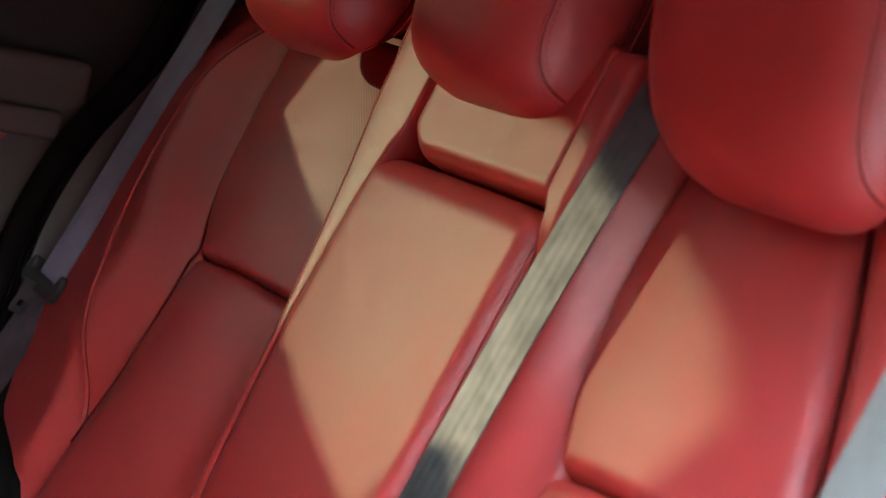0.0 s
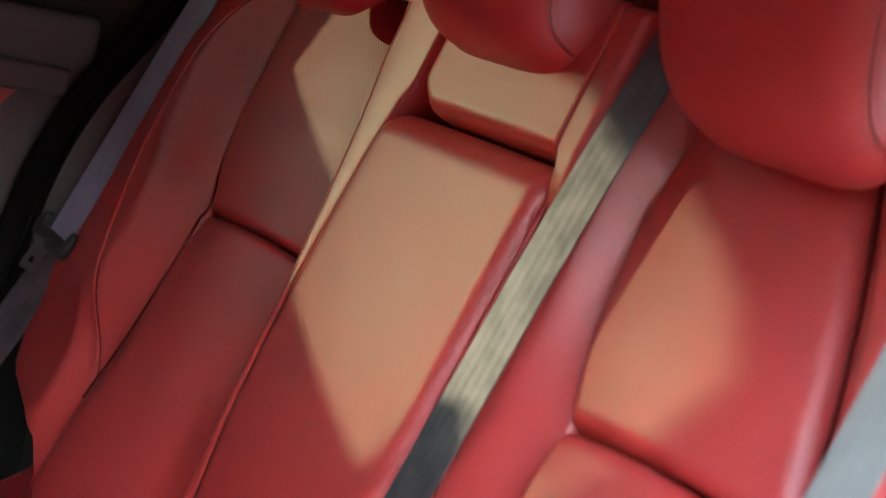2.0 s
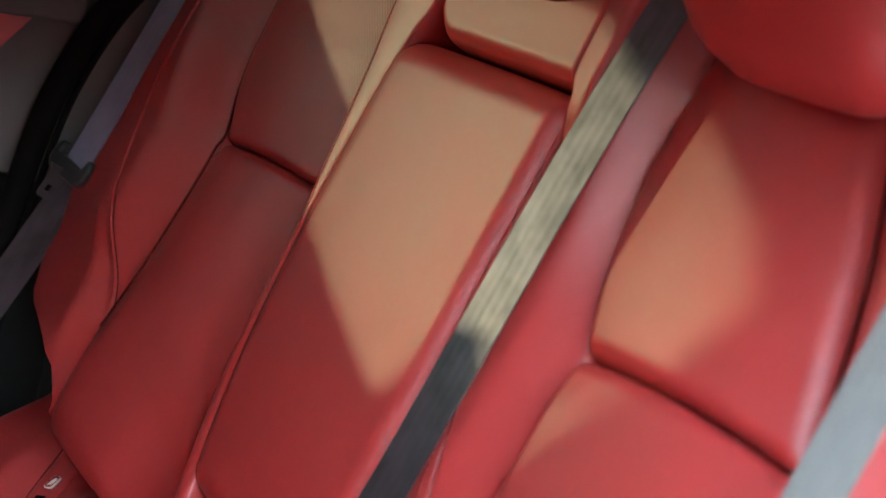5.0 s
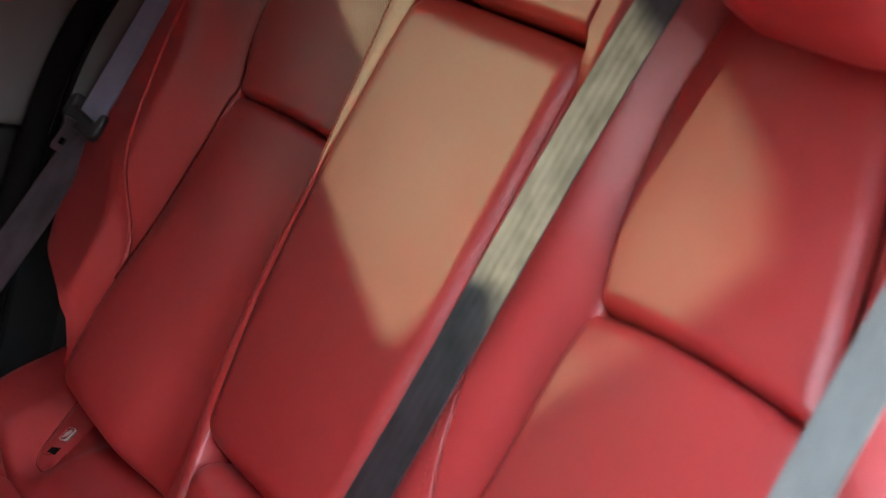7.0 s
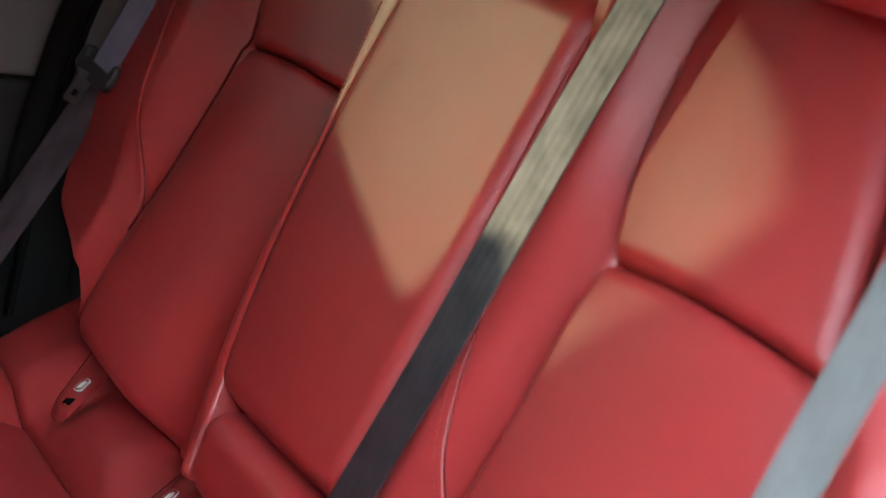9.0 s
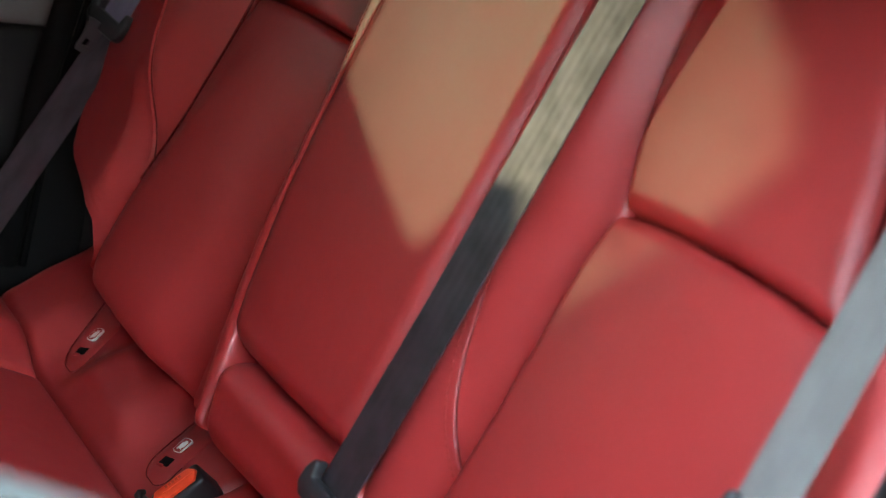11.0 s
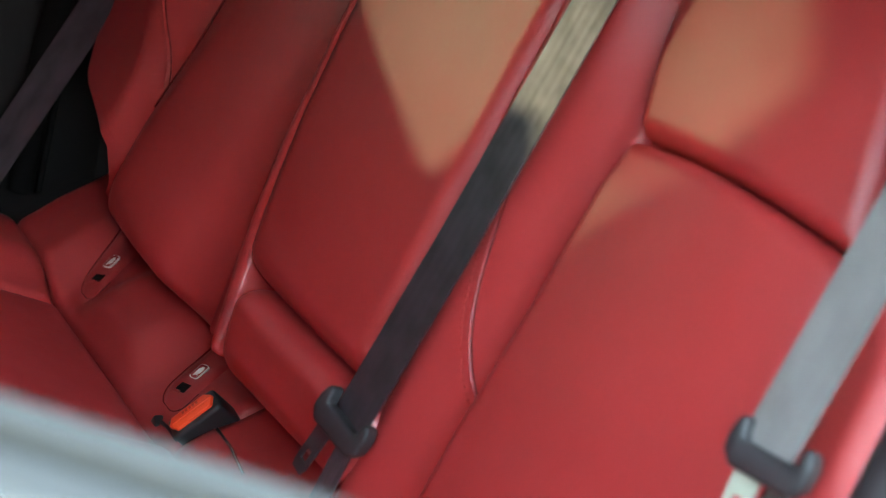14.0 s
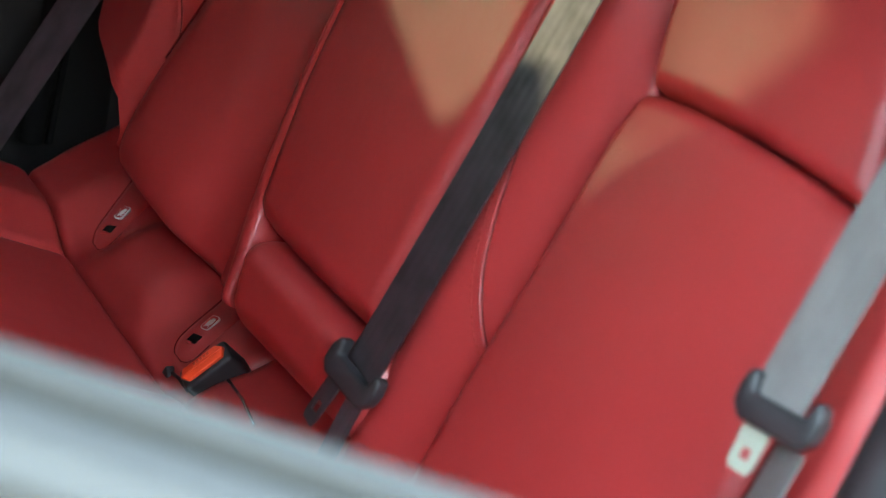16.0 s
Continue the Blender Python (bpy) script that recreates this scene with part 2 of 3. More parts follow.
def extrude_outline(bm, outline, depth):
    """A slab from an outline of places, thickened by the vector depth."""
    a = [bm.verts.new(p) for p in outline]
    b = [bm.verts.new(p + depth) for p in outline]
    bm.faces.new(a[::-1])
    bm.faces.new(b)
    for k in range(len(a)):
        bm.faces.new((a[k], a[(k + 1) % len(a)], b[(k + 1) % len(a)], b[k]))
    return bm


def dense(points, step=0.006):
    out_ = [points[0]]
    for a, b in zip(points, points[1:]):
        k = max(1, int((b - a).length / step))
        out_ += [a.lerp(b, (i + 1) / k) for i in range(k)]
    return out_


def soften(points):
    """Cut the corners of an outline of pairs, three times over."""
    for _ in range(3):
        cut_ = [points[0]]
        for (a, b), (c, d) in zip(points, points[1:]):
            cut_ += [(a * 0.75 + c * 0.25, b * 0.75 + d * 0.25), (a * 0.25 + c * 0.75, b * 0.25 + d * 0.75)]
        points = cut_ + [points[-1]]
    return points


# ---- the car round the bench ----
def slab(name, lo, hi, mat, label, category="car body", bevel=0.0):
    bm = bmesh.new()
    box(bm, lo, hi, bevel)
    return tagged(mesh_object(name, bm, mat, bevel > 0), label, category, kind="structure")


# The ground is out of view; its paleness sends light up through the door.
ground_bm = bmesh.new()
bmesh.ops.create_grid(ground_bm, x_segments=2, y_segments=2, size=800)
tagged(mesh_object("ground", ground_bm, CONCRETE, False), "unseen concrete ground under the car, kept pale to bounce light", "ground", kind="structure")
# Unseen wall, added to cut low sky light from the open-door side.
slab("sky_blocker_east", (7.0, -14.0, 0.0), (7.3, 14.0, 2.7), TRIM, "unseen dark wall across from the open door, added to block low sky", "wall")
# Out-of-view wall that hides the bright low sky beyond the far window.
slab("sky_blocker_west", (-8.3, -16.0, 0.0), (-8.0, 14.0, 2.75), TRIM, "unseen dark wall beyond the far side, added to block low sky glow", "wall")
# Added out of view to keep light from ahead off the armrest.
slab("sky_blocker_south", (2.4, -9.0, 0.0), (2.6, -1.45, 2.1), TRIM, "unseen dark wall behind the open door, added to shade the armrest", "wall")
slab("floor", (-0.85, -1.6, 0.2), (0.85, 0.9, 0.26), CARPET, "dark carpeted floor of the car")
# Unseen ceiling, its tone raised to bounce fill light on the far side.
slab("ceiling", (-0.86, -1.5, 1.475), (0.68, 1.0, 1.51), HEADLINER, "unseen ceiling under the car roof, made pale to bounce fill light")
# Unseen panel that shuts out the light of a windscreen.
slab("front_blocker", (-0.86, -1.50, 0.26), (0.86, -1.46, 1.474), TRIM, "unseen dark panel closing the cabin ahead, added to block front light")
# Reflector placed out of view to throw red light on the lower seats.
slab("red_bouncer", (-0.84, -0.90, 0.26), (0.78, -0.82, 0.98), LEATHER, "unseen red leather panel ahead, added to bounce red light on the bench", "car seat", 0.03)
# Blocker out of view: stops light from the near side ahead.
slab("near_blocker", (0.80, -1.46, 0.26), (0.85, -0.66, 1.474), TRIM, "unseen dark panel ahead of the open door, added to block light")
# Strip added out of view; its height trims the sky above the opening.
slab("header_blocker", (0.65, -1.46, 1.41), (0.68, 0.75, 1.474), HEADLINER, "unseen strip over the open door's aperture, added to block sky light")
# Pillar panel added and cut to keep side light off the headrests.
quarter = bmesh.new()
extrude_outline(quarter, [Vector((0.745, y, z)) for y, z in ((-0.60, 1.385), (-0.45, 1.375), (-0.27, 1.35), (-0.16, 1.345), (-0.04, 1.33), (0.06, 1.28), (0.20, 1.15), (0.26, 0.98), (0.26, 0.30), (0.75, 0.30), (0.75, 1.474), (-0.60, 1.474))], Vector((0.055, 0, 0)))
tagged(mesh_object("quarter_blocker", quarter, TRIM, False), "dark panel at the rear pillar, added to shade the headrests", "car body", kind="structure")
slab("wall_rear", (-0.85, 0.75, 0.26), (0.85, 0.79, 1.474), TRIM, "dark trim closing the car behind the bench")
slab("parcel_shelf", (-0.85, 0.34, 1.06), (0.85, 0.75, 1.09), TRIM, "dark parcel shelf behind the rear bench")

# far side: a wall with the opening of the window through which the sun falls
WX = -0.86
# Outline fitted to the sun patches; bump near 1.0 added to shade the belt.
OPEN = [(0.172, 1.214), (0.445, 1.166), (0.640, 1.133), (0.940, 1.108), (0.962, 1.130), (0.980, 1.195), (1.005, 1.225), (1.035, 1.205), (1.060, 1.150), (1.093, 1.133),
        (1.121, 1.213), (1.152, 1.290), (1.172, 1.390), (1.121, 1.425), (1.05, 1.441), (0.98, 1.453), (0.90, 1.472), (0.75, 1.458), (0.13, 1.45)]   # forward of the bite, height


def far_wall():
    outer = [(-0.80, 0.26), (1.50, 0.26), (1.50, 1.51), (-0.80, 1.51)]
    count = len(OPEN)
    bm = bmesh.new()
    sheets = []
    for x in (WX, WX - 0.03):
        o = [bm.verts.new((x, -f, z)) for f, z in outer]
        i = [bm.verts.new((x, -f, z)) for f, z in OPEN]
        edges = [bm.edges.new((a, b)) for q in (o, i) for a, b in zip(q, q[1:] + q[:1])]
        bmesh.ops.triangle_fill(bm, use_beauty=True, edges=edges)
        sheets.append((o, i))
    for a, b in zip(sheets[0], sheets[1]):
        for k in range(len(a)):
            bm.faces.new((a[k], a[(k + 1) % len(a)], b[(k + 1) % len(a)], b[k]))
    return tagged(mesh_object("wall_far", bm, TRIM, False), "charcoal inner trim of the far side, window opening notched to shade the belt", "car body", kind="structure")


far_wall()


def tinted_pane():
    """Unseen green-tinted pane, added to dim and tint light through the far window."""
    m = bpy.data.materials.new("tinted_glass")
    m.use_nodes = True
    t = m.node_tree
    t.nodes.remove(t.nodes["Principled BSDF"])
    clear = t.nodes.new("ShaderNodeBsdfTransparent")
    clear.inputs[0].default_value = (0.0285, 0.038, 0.0298, 1)
    gloss = t.nodes.new("ShaderNodeBsdfGlossy")
    gloss.inputs["Roughness"].default_value = 0.02
    mix = t.nodes.new("ShaderNodeMixShader")
    mix.inputs[0].default_value = 0.06
    t.links.new(clear.outputs[0], mix.inputs[1])
    t.links.new(gloss.outputs[0], mix.inputs[2])
    t.links.new(mix.outputs[0], t.nodes["Material Output"].inputs["Surface"])
    bm = bmesh.new()
    bm.faces.new([bm.verts.new((WX - 0.016, -f, z)) for f, z in OPEN])
    return tagged(mesh_object("light_filter_pane", bm, m, False), "unseen green-tinted pane added to filter light in the far window", "car window", kind="structure")


tinted_pane()

# trim of the far pillar and door: a seal, a panel with a ledge and a red inlay
SEAL = [(0.25, 1.40), (0.20, 1.28), (0.176, 1.20), (0.158, 1.130), (0.119, 1.069), (0.080, 1.012), (0.052, 0.952), (0.031, 0.887), (0.015, 0.80), (0.0, 0.70), (-0.01, 0.5)]
pillar = bmesh.new()
extrude_outline(pillar, [Vector((-0.80, y + 0.012, z)) for y, z in SEAL if z > 0.75] + [Vector((-0.80, 0.74, 0.78)), Vector((-0.80, 0.74, 1.36))], Vector((-0.05, 0, 0)))
tagged(mesh_object("trim_pillar", pillar, DOOR_TRIM, False), "charcoal plastic pillar trim beside the far seat", "car trim", kind="structure")
seal_thing = thing("door_seal", "black rubber seal round the far door opening", "door seal")
tube("seal", dense([Vector((-0.798, y, z)) for y, z in soften(SEAL)], 0.02), 0.017, RUBBER, seal_thing, sides=12)
tube("lip", dense([Vector((-0.792, y + 0.022, z)) for y, z in soften(SEAL)], 0.02), 0.005, RUBBER, seal_thing)
far_door = thing("far_rear_door", "closed dark far door with a ledge and red inlay", "car door")
dp = bmesh.new()
box(dp, (-0.858, -0.50, 0.80), (-0.826, 0.10, 1.10), 0.012)
part("panel", dp, DOOR_TRIM, far_door)
# Lower door panel in near-black, painting the shade of the pit there.
dp = bmesh.new()
box(dp, (-0.858, -0.50, 0.30), (-0.828, 0.10, 0.797), 0.008)
part("lower_panel", dp, SHADED_TRIM, far_door, "lower door panel coloured black for the deep shade beside the seat")
dp = bmesh.new()
box(dp, (-0.832, -0.50, 0.999), (-0.806, 0.065, 1.034), 0.008)
part("ledge", dp, DOOR_TRIM, far_door)
dp = bmesh.new()
extrude_outline(dp, [Vector((-0.835, y, z)) for y, z in ((-0.45, 0.997), (0.004, 0.997), (-0.03, 0.955), (-0.45, 0.90))], Vector((0.012, 0, 0)))
part("inlay", dp, LEATHER, far_door, "red leather inlay under the ledge", smooth=False)

# ---- the backrest ----
bench = thing("rear_bench_seat", "red leather rear bench backrest with stitched bolsters and folded armrest", "car seat")


def crest(v):
    return 0.062 + (v - 0.17) * 0.08


INNER = [(0.05, 0.256), (0.20, 0.247), (0.27, 0.252), (0.34, 0.251), (0.445, 0.245), (0.503, 0.232), (0.565, 0.218), (0.63, 0.214), (0.76, 0.212)]
INNER_NEAR = [(0.05, 0.256), (0.20, 0.247), (0.27, 0.248), (0.34, 0.246), (0.445, 0.243), (0.468, 0.238), (0.492, 0.224), (0.534, 0.212), (0.58, 0.204), (0.63, 0.198), (0.76, 0.205)]
OUTER = [(0.05, 0.515), (0.175, 0.522), (0.209, 0.518), (0.285, 0.503), (0.394, 0.499), (0.459, 0.503), (0.491, 0.530), (0.534, 0.551), (0.58, 0.562), (0.644, 0.574), (0.76, 0.585)]
OUTER_NEAR = [(0.05, 0.540), (0.30, 0.533), (0.40, 0.515), (0.453, 0.490), (0.524, 0.468), (0.574, 0.450), (0.632, 0.426), (0.696, 0.394), (0.76, 0.365)]
SEAM = [(0.19, 0.517), (0.235, 0.530), (0.268, 0.548), (0.31, 0.585), (0.365, 0.618), (0.43, 0.647), (0.475, 0.665), (0.53, 0.674), (0.57, 0.678), (0.62, 0.678), (0.67, 0.664), (0.72, 0.638), (0.76, 0.612)]
EDGE = [(0.06, 0.527), (0.10, 0.532), (0.14, 0.556), (0.155, 0.60), (0.176, 0.690), (0.181, 0.700), (0.22, 0.732), (0.29, 0.765), (0.40, 0.782), (0.475, 0.792), (0.60, 0.796), (0.76, 0.792)]
EDGE_NEAR = [(0.06, 0.735), (0.45, 0.735), (0.76, 0.700)]
RIDGE = [(0.06, 0.124), (0.097, 0.133), (0.126, 0.144), (0.194, 0.163), (0.273, 0.176), (0.361, 0.178), (0.44, 0.178), (0.473, 0.184), (0.514, 0.187), (0.565, 0.192), (0.614, 0.199), (0.659, 0.209), (0.708, 0.214), (0.76, 0.22)]
ARM_L = [(0.06, -0.112), (0.10, -0.120), (0.165, -0.134), (0.213, -0.147), (0.295, -0.161), (0.377, -0.165), (0.45, -0.164), (0.52, -0.160), (0.583, -0.156), (0.64, -0.146)]
STITCHED = soften([(0.140, 0.425), (0.162, 0.375), (0.174, 0.336), (0.182, 0.300), (0.197, 0.256), (0.221, 0.222), (0.248, 0.202)])   # u, v


def smooth_table(table, reach=0.02):
    """A lookup that runs smoothly through (x, y) pairs."""
    def value(x):
        h = reach
        return (lerp(table, x - h) + 2 * lerp(table, x) + lerp(table, x + h)) / 4
    return value


def stitches(name, places, parent, length=0.0030, gap=0.0022, radius=0.00045, lift=0.0006):
    """Short raised threads along a line of places."""
    bm = bmesh.new()
    carry = 0.0
    for a, b in zip(places, places[1:]):
        d = b - a
        span = d.length
        if span < 1e-6:
            continue
        d.normalize()
        side = d.cross(NORMAL).normalized()
        x = carry
        while x < span:
            p = a + d * x + NORMAL * lift
            q = p + d * length
            ring = []
            for e, w in ((p, 0.4), (p.lerp(q, 0.3), 1), (p.lerp(q, 0.7), 1), (q, 0.4)):
                ring.append([bm.verts.new(e + side * radius * w * math.cos(k * math.pi / 2) + NORMAL * radius * w * math.sin(k * math.pi / 2)) for k in range(4)])
            for r, s_ in zip(ring, ring[1:]):
                for k in range(4):
                    bm.faces.new((r[k], r[(k + 1) % 4], s_[(k + 1) % 4], s_[k]))
            x += length + gap
        carry = x - span
    return tagged(part(name, bm, THREAD, parent), kind="stuff")


def low_crest(v):
    return 0.062 + (v - 0.17) * 0.045


ARM_L = smooth_table(ARM_L)


def build_side(s):
    """One half of the backrest; s is -1 for the far seat, 1 for the seat by the open door."""
    far = s < 0
    uo = smooth_table(OUTER if far else OUTER_NEAR)
    us, ui = smooth_table(SEAM), smooth_table(INNER if far else INNER_NEAR)
    ue, ridge_u = smooth_table(EDGE if far else EDGE_NEAR, 0.005), smooth_table(RIDGE)

    def insert_height(u, v):
        a, b = ui(v), uo(v)
        x = (u - a) / (b - a)
        swell = 4 * x * (1 - x)
        n = 0.033 + 0.012 * swell + (0.10 * (u - b) if far else 0.011 - 0.07 * (u - a))
        if v < 0.45:
            n += 0.006 * ease((0.45 - v) / 0.05)
            if far:
                n += 0.05 * (0.45 - v) * ease((u - a) / 0.08) * ease((b - u) / 0.05)
        else:
            n += 0.004 * ease((v - 0.45) / 0.1)
        return n

    inner_edge = (lambda v: ui(v) - 0.035) if far else ui
    bow = lambda f: 0.007 * 4 * f * (1 - f) - (0.0 if far else 0.0055)
    pad("upper_insert", inner_edge, uo, lambda f: 0.4545 + bow(f), lambda f: 0.76, insert_height, bench, s, mat=PERFORATED if far else LEATHER, rolls=(0.0 if far else 0.6, 0.7 if far else 1.1, 0.5 if far else 1.0, 1), label="red leather insert with perforated inner part", cols=40)
    pad("lower_insert", inner_edge, uo, lambda f: 0.060 + 0.025 * f, lambda f: 0.4535 + bow(f), insert_height, bench, s, rolls=(0.0 if far else 0.5, 0.5 if far else 1.1, 2.6, 0.7), cols=34, rows=50)

    def ridge_height(u, v):
        """A narrow roll beside the armrest, falling steeply to the insert."""
        c = crest(v) + 0.001
        a, r = -ARM_L(v), ridge_u(v)
        if u <= r:
            x = (u - a) / (r - a)
            return c - 0.006 + 0.003 * x + 0.002 * math.sin(math.pi * min(1, max(0, x)))
        x = min(1, (u - r) / 0.055)
        return c - 0.003 - (c - 0.030) * (1 - (1 - x) ** 2)

    def inner_height(u, v):
        c = low_crest(v) - 0.010
        x = (u - 0.172) / (ui(v) - 0.172)
        return c - (c - 0.032) * (0.75 * max(0.0, min(1.0, x)) + 0.25 * ease(x))

    if far:
        pad("inner_bolster", lambda v: 0.0012 - ARM_L(v) - 0.006 * ease((v - 0.63) / 0.03), lambda v: ridge_u(v) + 0.06, lambda f: 0.072, lambda f: 0.76, ridge_height, bench, s, roll=0.006, deep=0.003, rolls=(1, 0, 2, 1), rows=80, cols=48)
        stitches("stitching", dense([W(s * (ridge_u(v) - 0.0055), v, ridge_height(ridge_u(v) - 0.0055, v) + 0.0002) for v in (0.44 + 0.32 * i / 40 for i in range(41))]), bench, 0.0032, 0.0022, 0.0005, 0.0003)
    else:
        cut = lambda f: lerp(STITCHED, 0.150 + f * 0.10)
        pad("inner_bolster", lambda v: 0.150, ui, lambda f: cut(f) + 0.0010, lambda f: 0.76, inner_height, bench, s, roll=0.016, deep=0.014, rolls=(1, 0.4, 0, 1), rows=70)
        pad("lower_bolster", lambda v: 0.150, ui, lambda f: 0.02, lambda f: cut(f) - 0.0010, inner_height, bench, s, roll=0.016, deep=0.014, rolls=(1, 0.4, 1, 0), rows=50)

    def outer_height(u, v):
        if far:
            return 0.030 + 0.040 * ease((u - uo(v)) / 0.11)
        return 0.022 + 0.028 * ease((u - uo(v)) / 0.04) - 0.55 * max(0, u - uo(v) - 0.06) + 0.004 * math.exp(-((u - ue(v) + 0.045) / 0.010) ** 2)

    pad("outer_bolster", lambda v: uo(v) + 0.0035, lambda v: us(v) - 0.0015 if far else ue(v), lambda f: 0.20, lambda f: 0.76, outer_height, bench, s, roll=0.003, deep=0.010, cols=44)

    def side_height(u, v):
        a = max(us(v), uo(v))
        return 0.030 + 0.040 * ease((a - uo(v)) / 0.11) + 0.030 * ease((u - a) / 0.05) * (1 - ease((v - 0.2) / 0.15)) - (0.05 + 0.03 * ease((v - 0.2) / 0.15)) * max(0, u - a)

    bed = 0.031 if far else 0.023
    # Dark cord along the junction, drawn for the shadow between the pads.
    tube("seam_shadow", [W(s * (uo(v) + 0.001), v, bed + 0.006 * ease((0.46 - v) / 0.02)) for v in (0.205 + 0.55 * i / 60 for i in range(61))], 0.0017, SEAM_SHADE, bench, sides=6)
    if far:
        pad("side_panel", lambda v: max(us(v), uo(v)) + 0.0015, ue, lambda f: 0.085, lambda f: 0.76, side_height, bench, s, roll=0.003, deep=0.010, cols=30, rows=60)
        tube("seam_shadow", [W(s * us(v), v, 0.027 + 0.040 * ease((us(v) - uo(v)) / 0.11)) for v in (0.225 + 0.53 * i / 60 for i in range(61))], 0.0013, SEAM_SHADE, bench, sides=6)
        return
    # the stitched seam under the belt: a cord coloured as crease shade, piping and thread
    tube("seam_shadow", dense([W(s * u, v, inner_height(u, v) - 0.0004) for u, v in STITCHED]), 0.0010, SEAM_SHADE, bench, sides=6)
    tube("piping", dense([W(s * (u - 0.003), v - 0.002, inner_height(u - 0.003, v - 0.002) - 0.0011) for u, v in STITCHED]), 0.0014, LEATHER, bench, sides=8)
    stitches("stitching", dense([W(s * (u - 0.008), v - 0.005, inner_height(u - 0.008, v - 0.005)) for u, v in STITCHED[1:]]), bench, 0.0038, 0.0024, 0.0007)


build_side(-1)
build_side(1)

# the centre: armrest folded up, the pad over it and the block under it
ARM_R = smooth_table([(0.10, 0.106), (0.25, 0.112), (0.45, 0.118), (0.64, 0.124)])


def armrest_mesh():
    """The folded armrest: a crowned face, a tight left edge, a soft right edge and a flank with a sewn groove."""
    low, high, steps = 0.150, 0.632, 90
    rad, flank = 0.020, 0.050
    face_cols, round_cols, flank_cols = 26, 12, 12
    grid = []
    for i in range(steps + 1):
        x = i / steps
        v = low + (high - low) * (0.45 * x + 0.55 * (0.5 - 0.5 * math.cos(math.pi * x)))
        drop = 0.0
        for d, r, deep in ((v - low, 0.030, 0.050), (high - v, 0.036, 0.042)):
            if d < r:
                q = 1 - d / r
                drop += deep * (1 - math.sqrt(max(0, 1 - q * q)))
        a, b = ARM_L(v), ARM_R(v) + 0.003
        a += 0.020 * (1 - math.sqrt(max(0, 1 - max(0, 1 - (v - low) / 0.02) ** 2)))
        c = crest(v) - drop
        row = []
        for j in range(face_cols + 1):
            f = j / face_cols
            u = a + (b - rad - a) * f
            n = c + 0.004 * (1 - (2 * f - 1) ** 2)
            if u - a < 0.006:
                q = 1 - (u - a) / 0.006
                n -= 0.0012 * (1 - math.sqrt(max(0, 1 - q * q)))
            row.append((u, n))
        for j in range(1, round_cols + 1):
            q = 0.5 * math.pi * j / round_cols
            row.append((b - rad + rad * math.sin(q), c - rad * (1 - math.cos(q))))
        for j in range(1, flank_cols + 1):
            d = flank * j / flank_cols
            row.append((b + 0.05 * d, max(c - rad - d, 0.012)))
        grid.append([W(u, v, n) for u, n in row])
    bm = bmesh.new()
    sheet_to_solid(bm, grid, lambda p: p - NORMAL * 0.03)
    return bm


def flank_line(deep, lift):
    """A line along the armrest's flank that turns off to the belt near the top."""
    out_ = []
    for i in range(81):
        x = i / 80
        v = 0.172 + 0.428 * x
        d = deep + 0.050 * ease((v - 0.583) / 0.030) ** 1.6
        v = min(v, 0.597) + 0.016 * ease((v - 0.56) / 0.04)
        out_.append(W(ARM_R(v) + 0.003 + 0.05 * d + lift, v, crest(v) - 0.020 - d))
    return out_


armrest = part("armrest", armrest_mesh(), LEATHER, bench, "folded-up centre armrest with a sewn flank")
tube("seam_shadow", flank_line(0.0000, 0.0006), 0.0015, SEAM_SHADE, armrest, sides=6)
tube("piping", flank_line(0.0048, 0.0000), 0.0034, LEATHER, armrest, sides=10)
tube("piping", flank_line(-0.0046, -0.0008), 0.0032, LEATHER, armrest, sides=10)
pad("upper_pad", lambda v: -0.131, lambda v: 0.117, lambda f: 0.634 + 0.022 * (1 - ease(f / 0.16)), lambda f: 0.775, lambda u, v: crest(v) - 0.001,
    bench, roll=0.03, deep=0.036, rolls=(0.6, 0.06, 0.5, 0.3), cols=44)
pad("pad_side", lambda v: 0.1295 - 0.0105 * ease((v - 0.625) / 0.02), lambda v: 0.152, lambda f: 0.30, lambda f: 0.775, lambda u, v: 0.048 + (crest(v) - 0.050) * ease((v - 0.52) / 0.11),
    bench, roll=0.01, deep=0.012, rolls=(0.12, 1, 1, 1), rows=40, cols=14)
pad("lower_block", lambda v: -0.117, lambda v: 0.17, lambda f: 0.060 + 0.01 * f, lambda f: 0.153, lambda u, v: 0.080 - 0.30 * (0.153 - v),
    bench, roll=0.03, deep=0.045, cols=36)
pad("gap_lining", lambda v: -0.135, lambda v: 0.172, lambda f: 0.585, lambda f: 0.70, lambda u, v: 0.012, bench, roll=0.01, deep=0.01, cols=8, rows=8, label="red lining of the gap over the armrest")
backing = bmesh.new()
extrude_outline(backing, [W(-0.52, 0.08, 0.002), W(0.52, 0.08, 0.002), W(0.70, 0.30, 0.002), W(0.70, 0.77, 0.002), W(-0.70, 0.77, 0.002), W(-0.70, 0.30, 0.002)], NORMAL * -0.06)
part("backing", backing, LEATHER, bench, smooth=False)


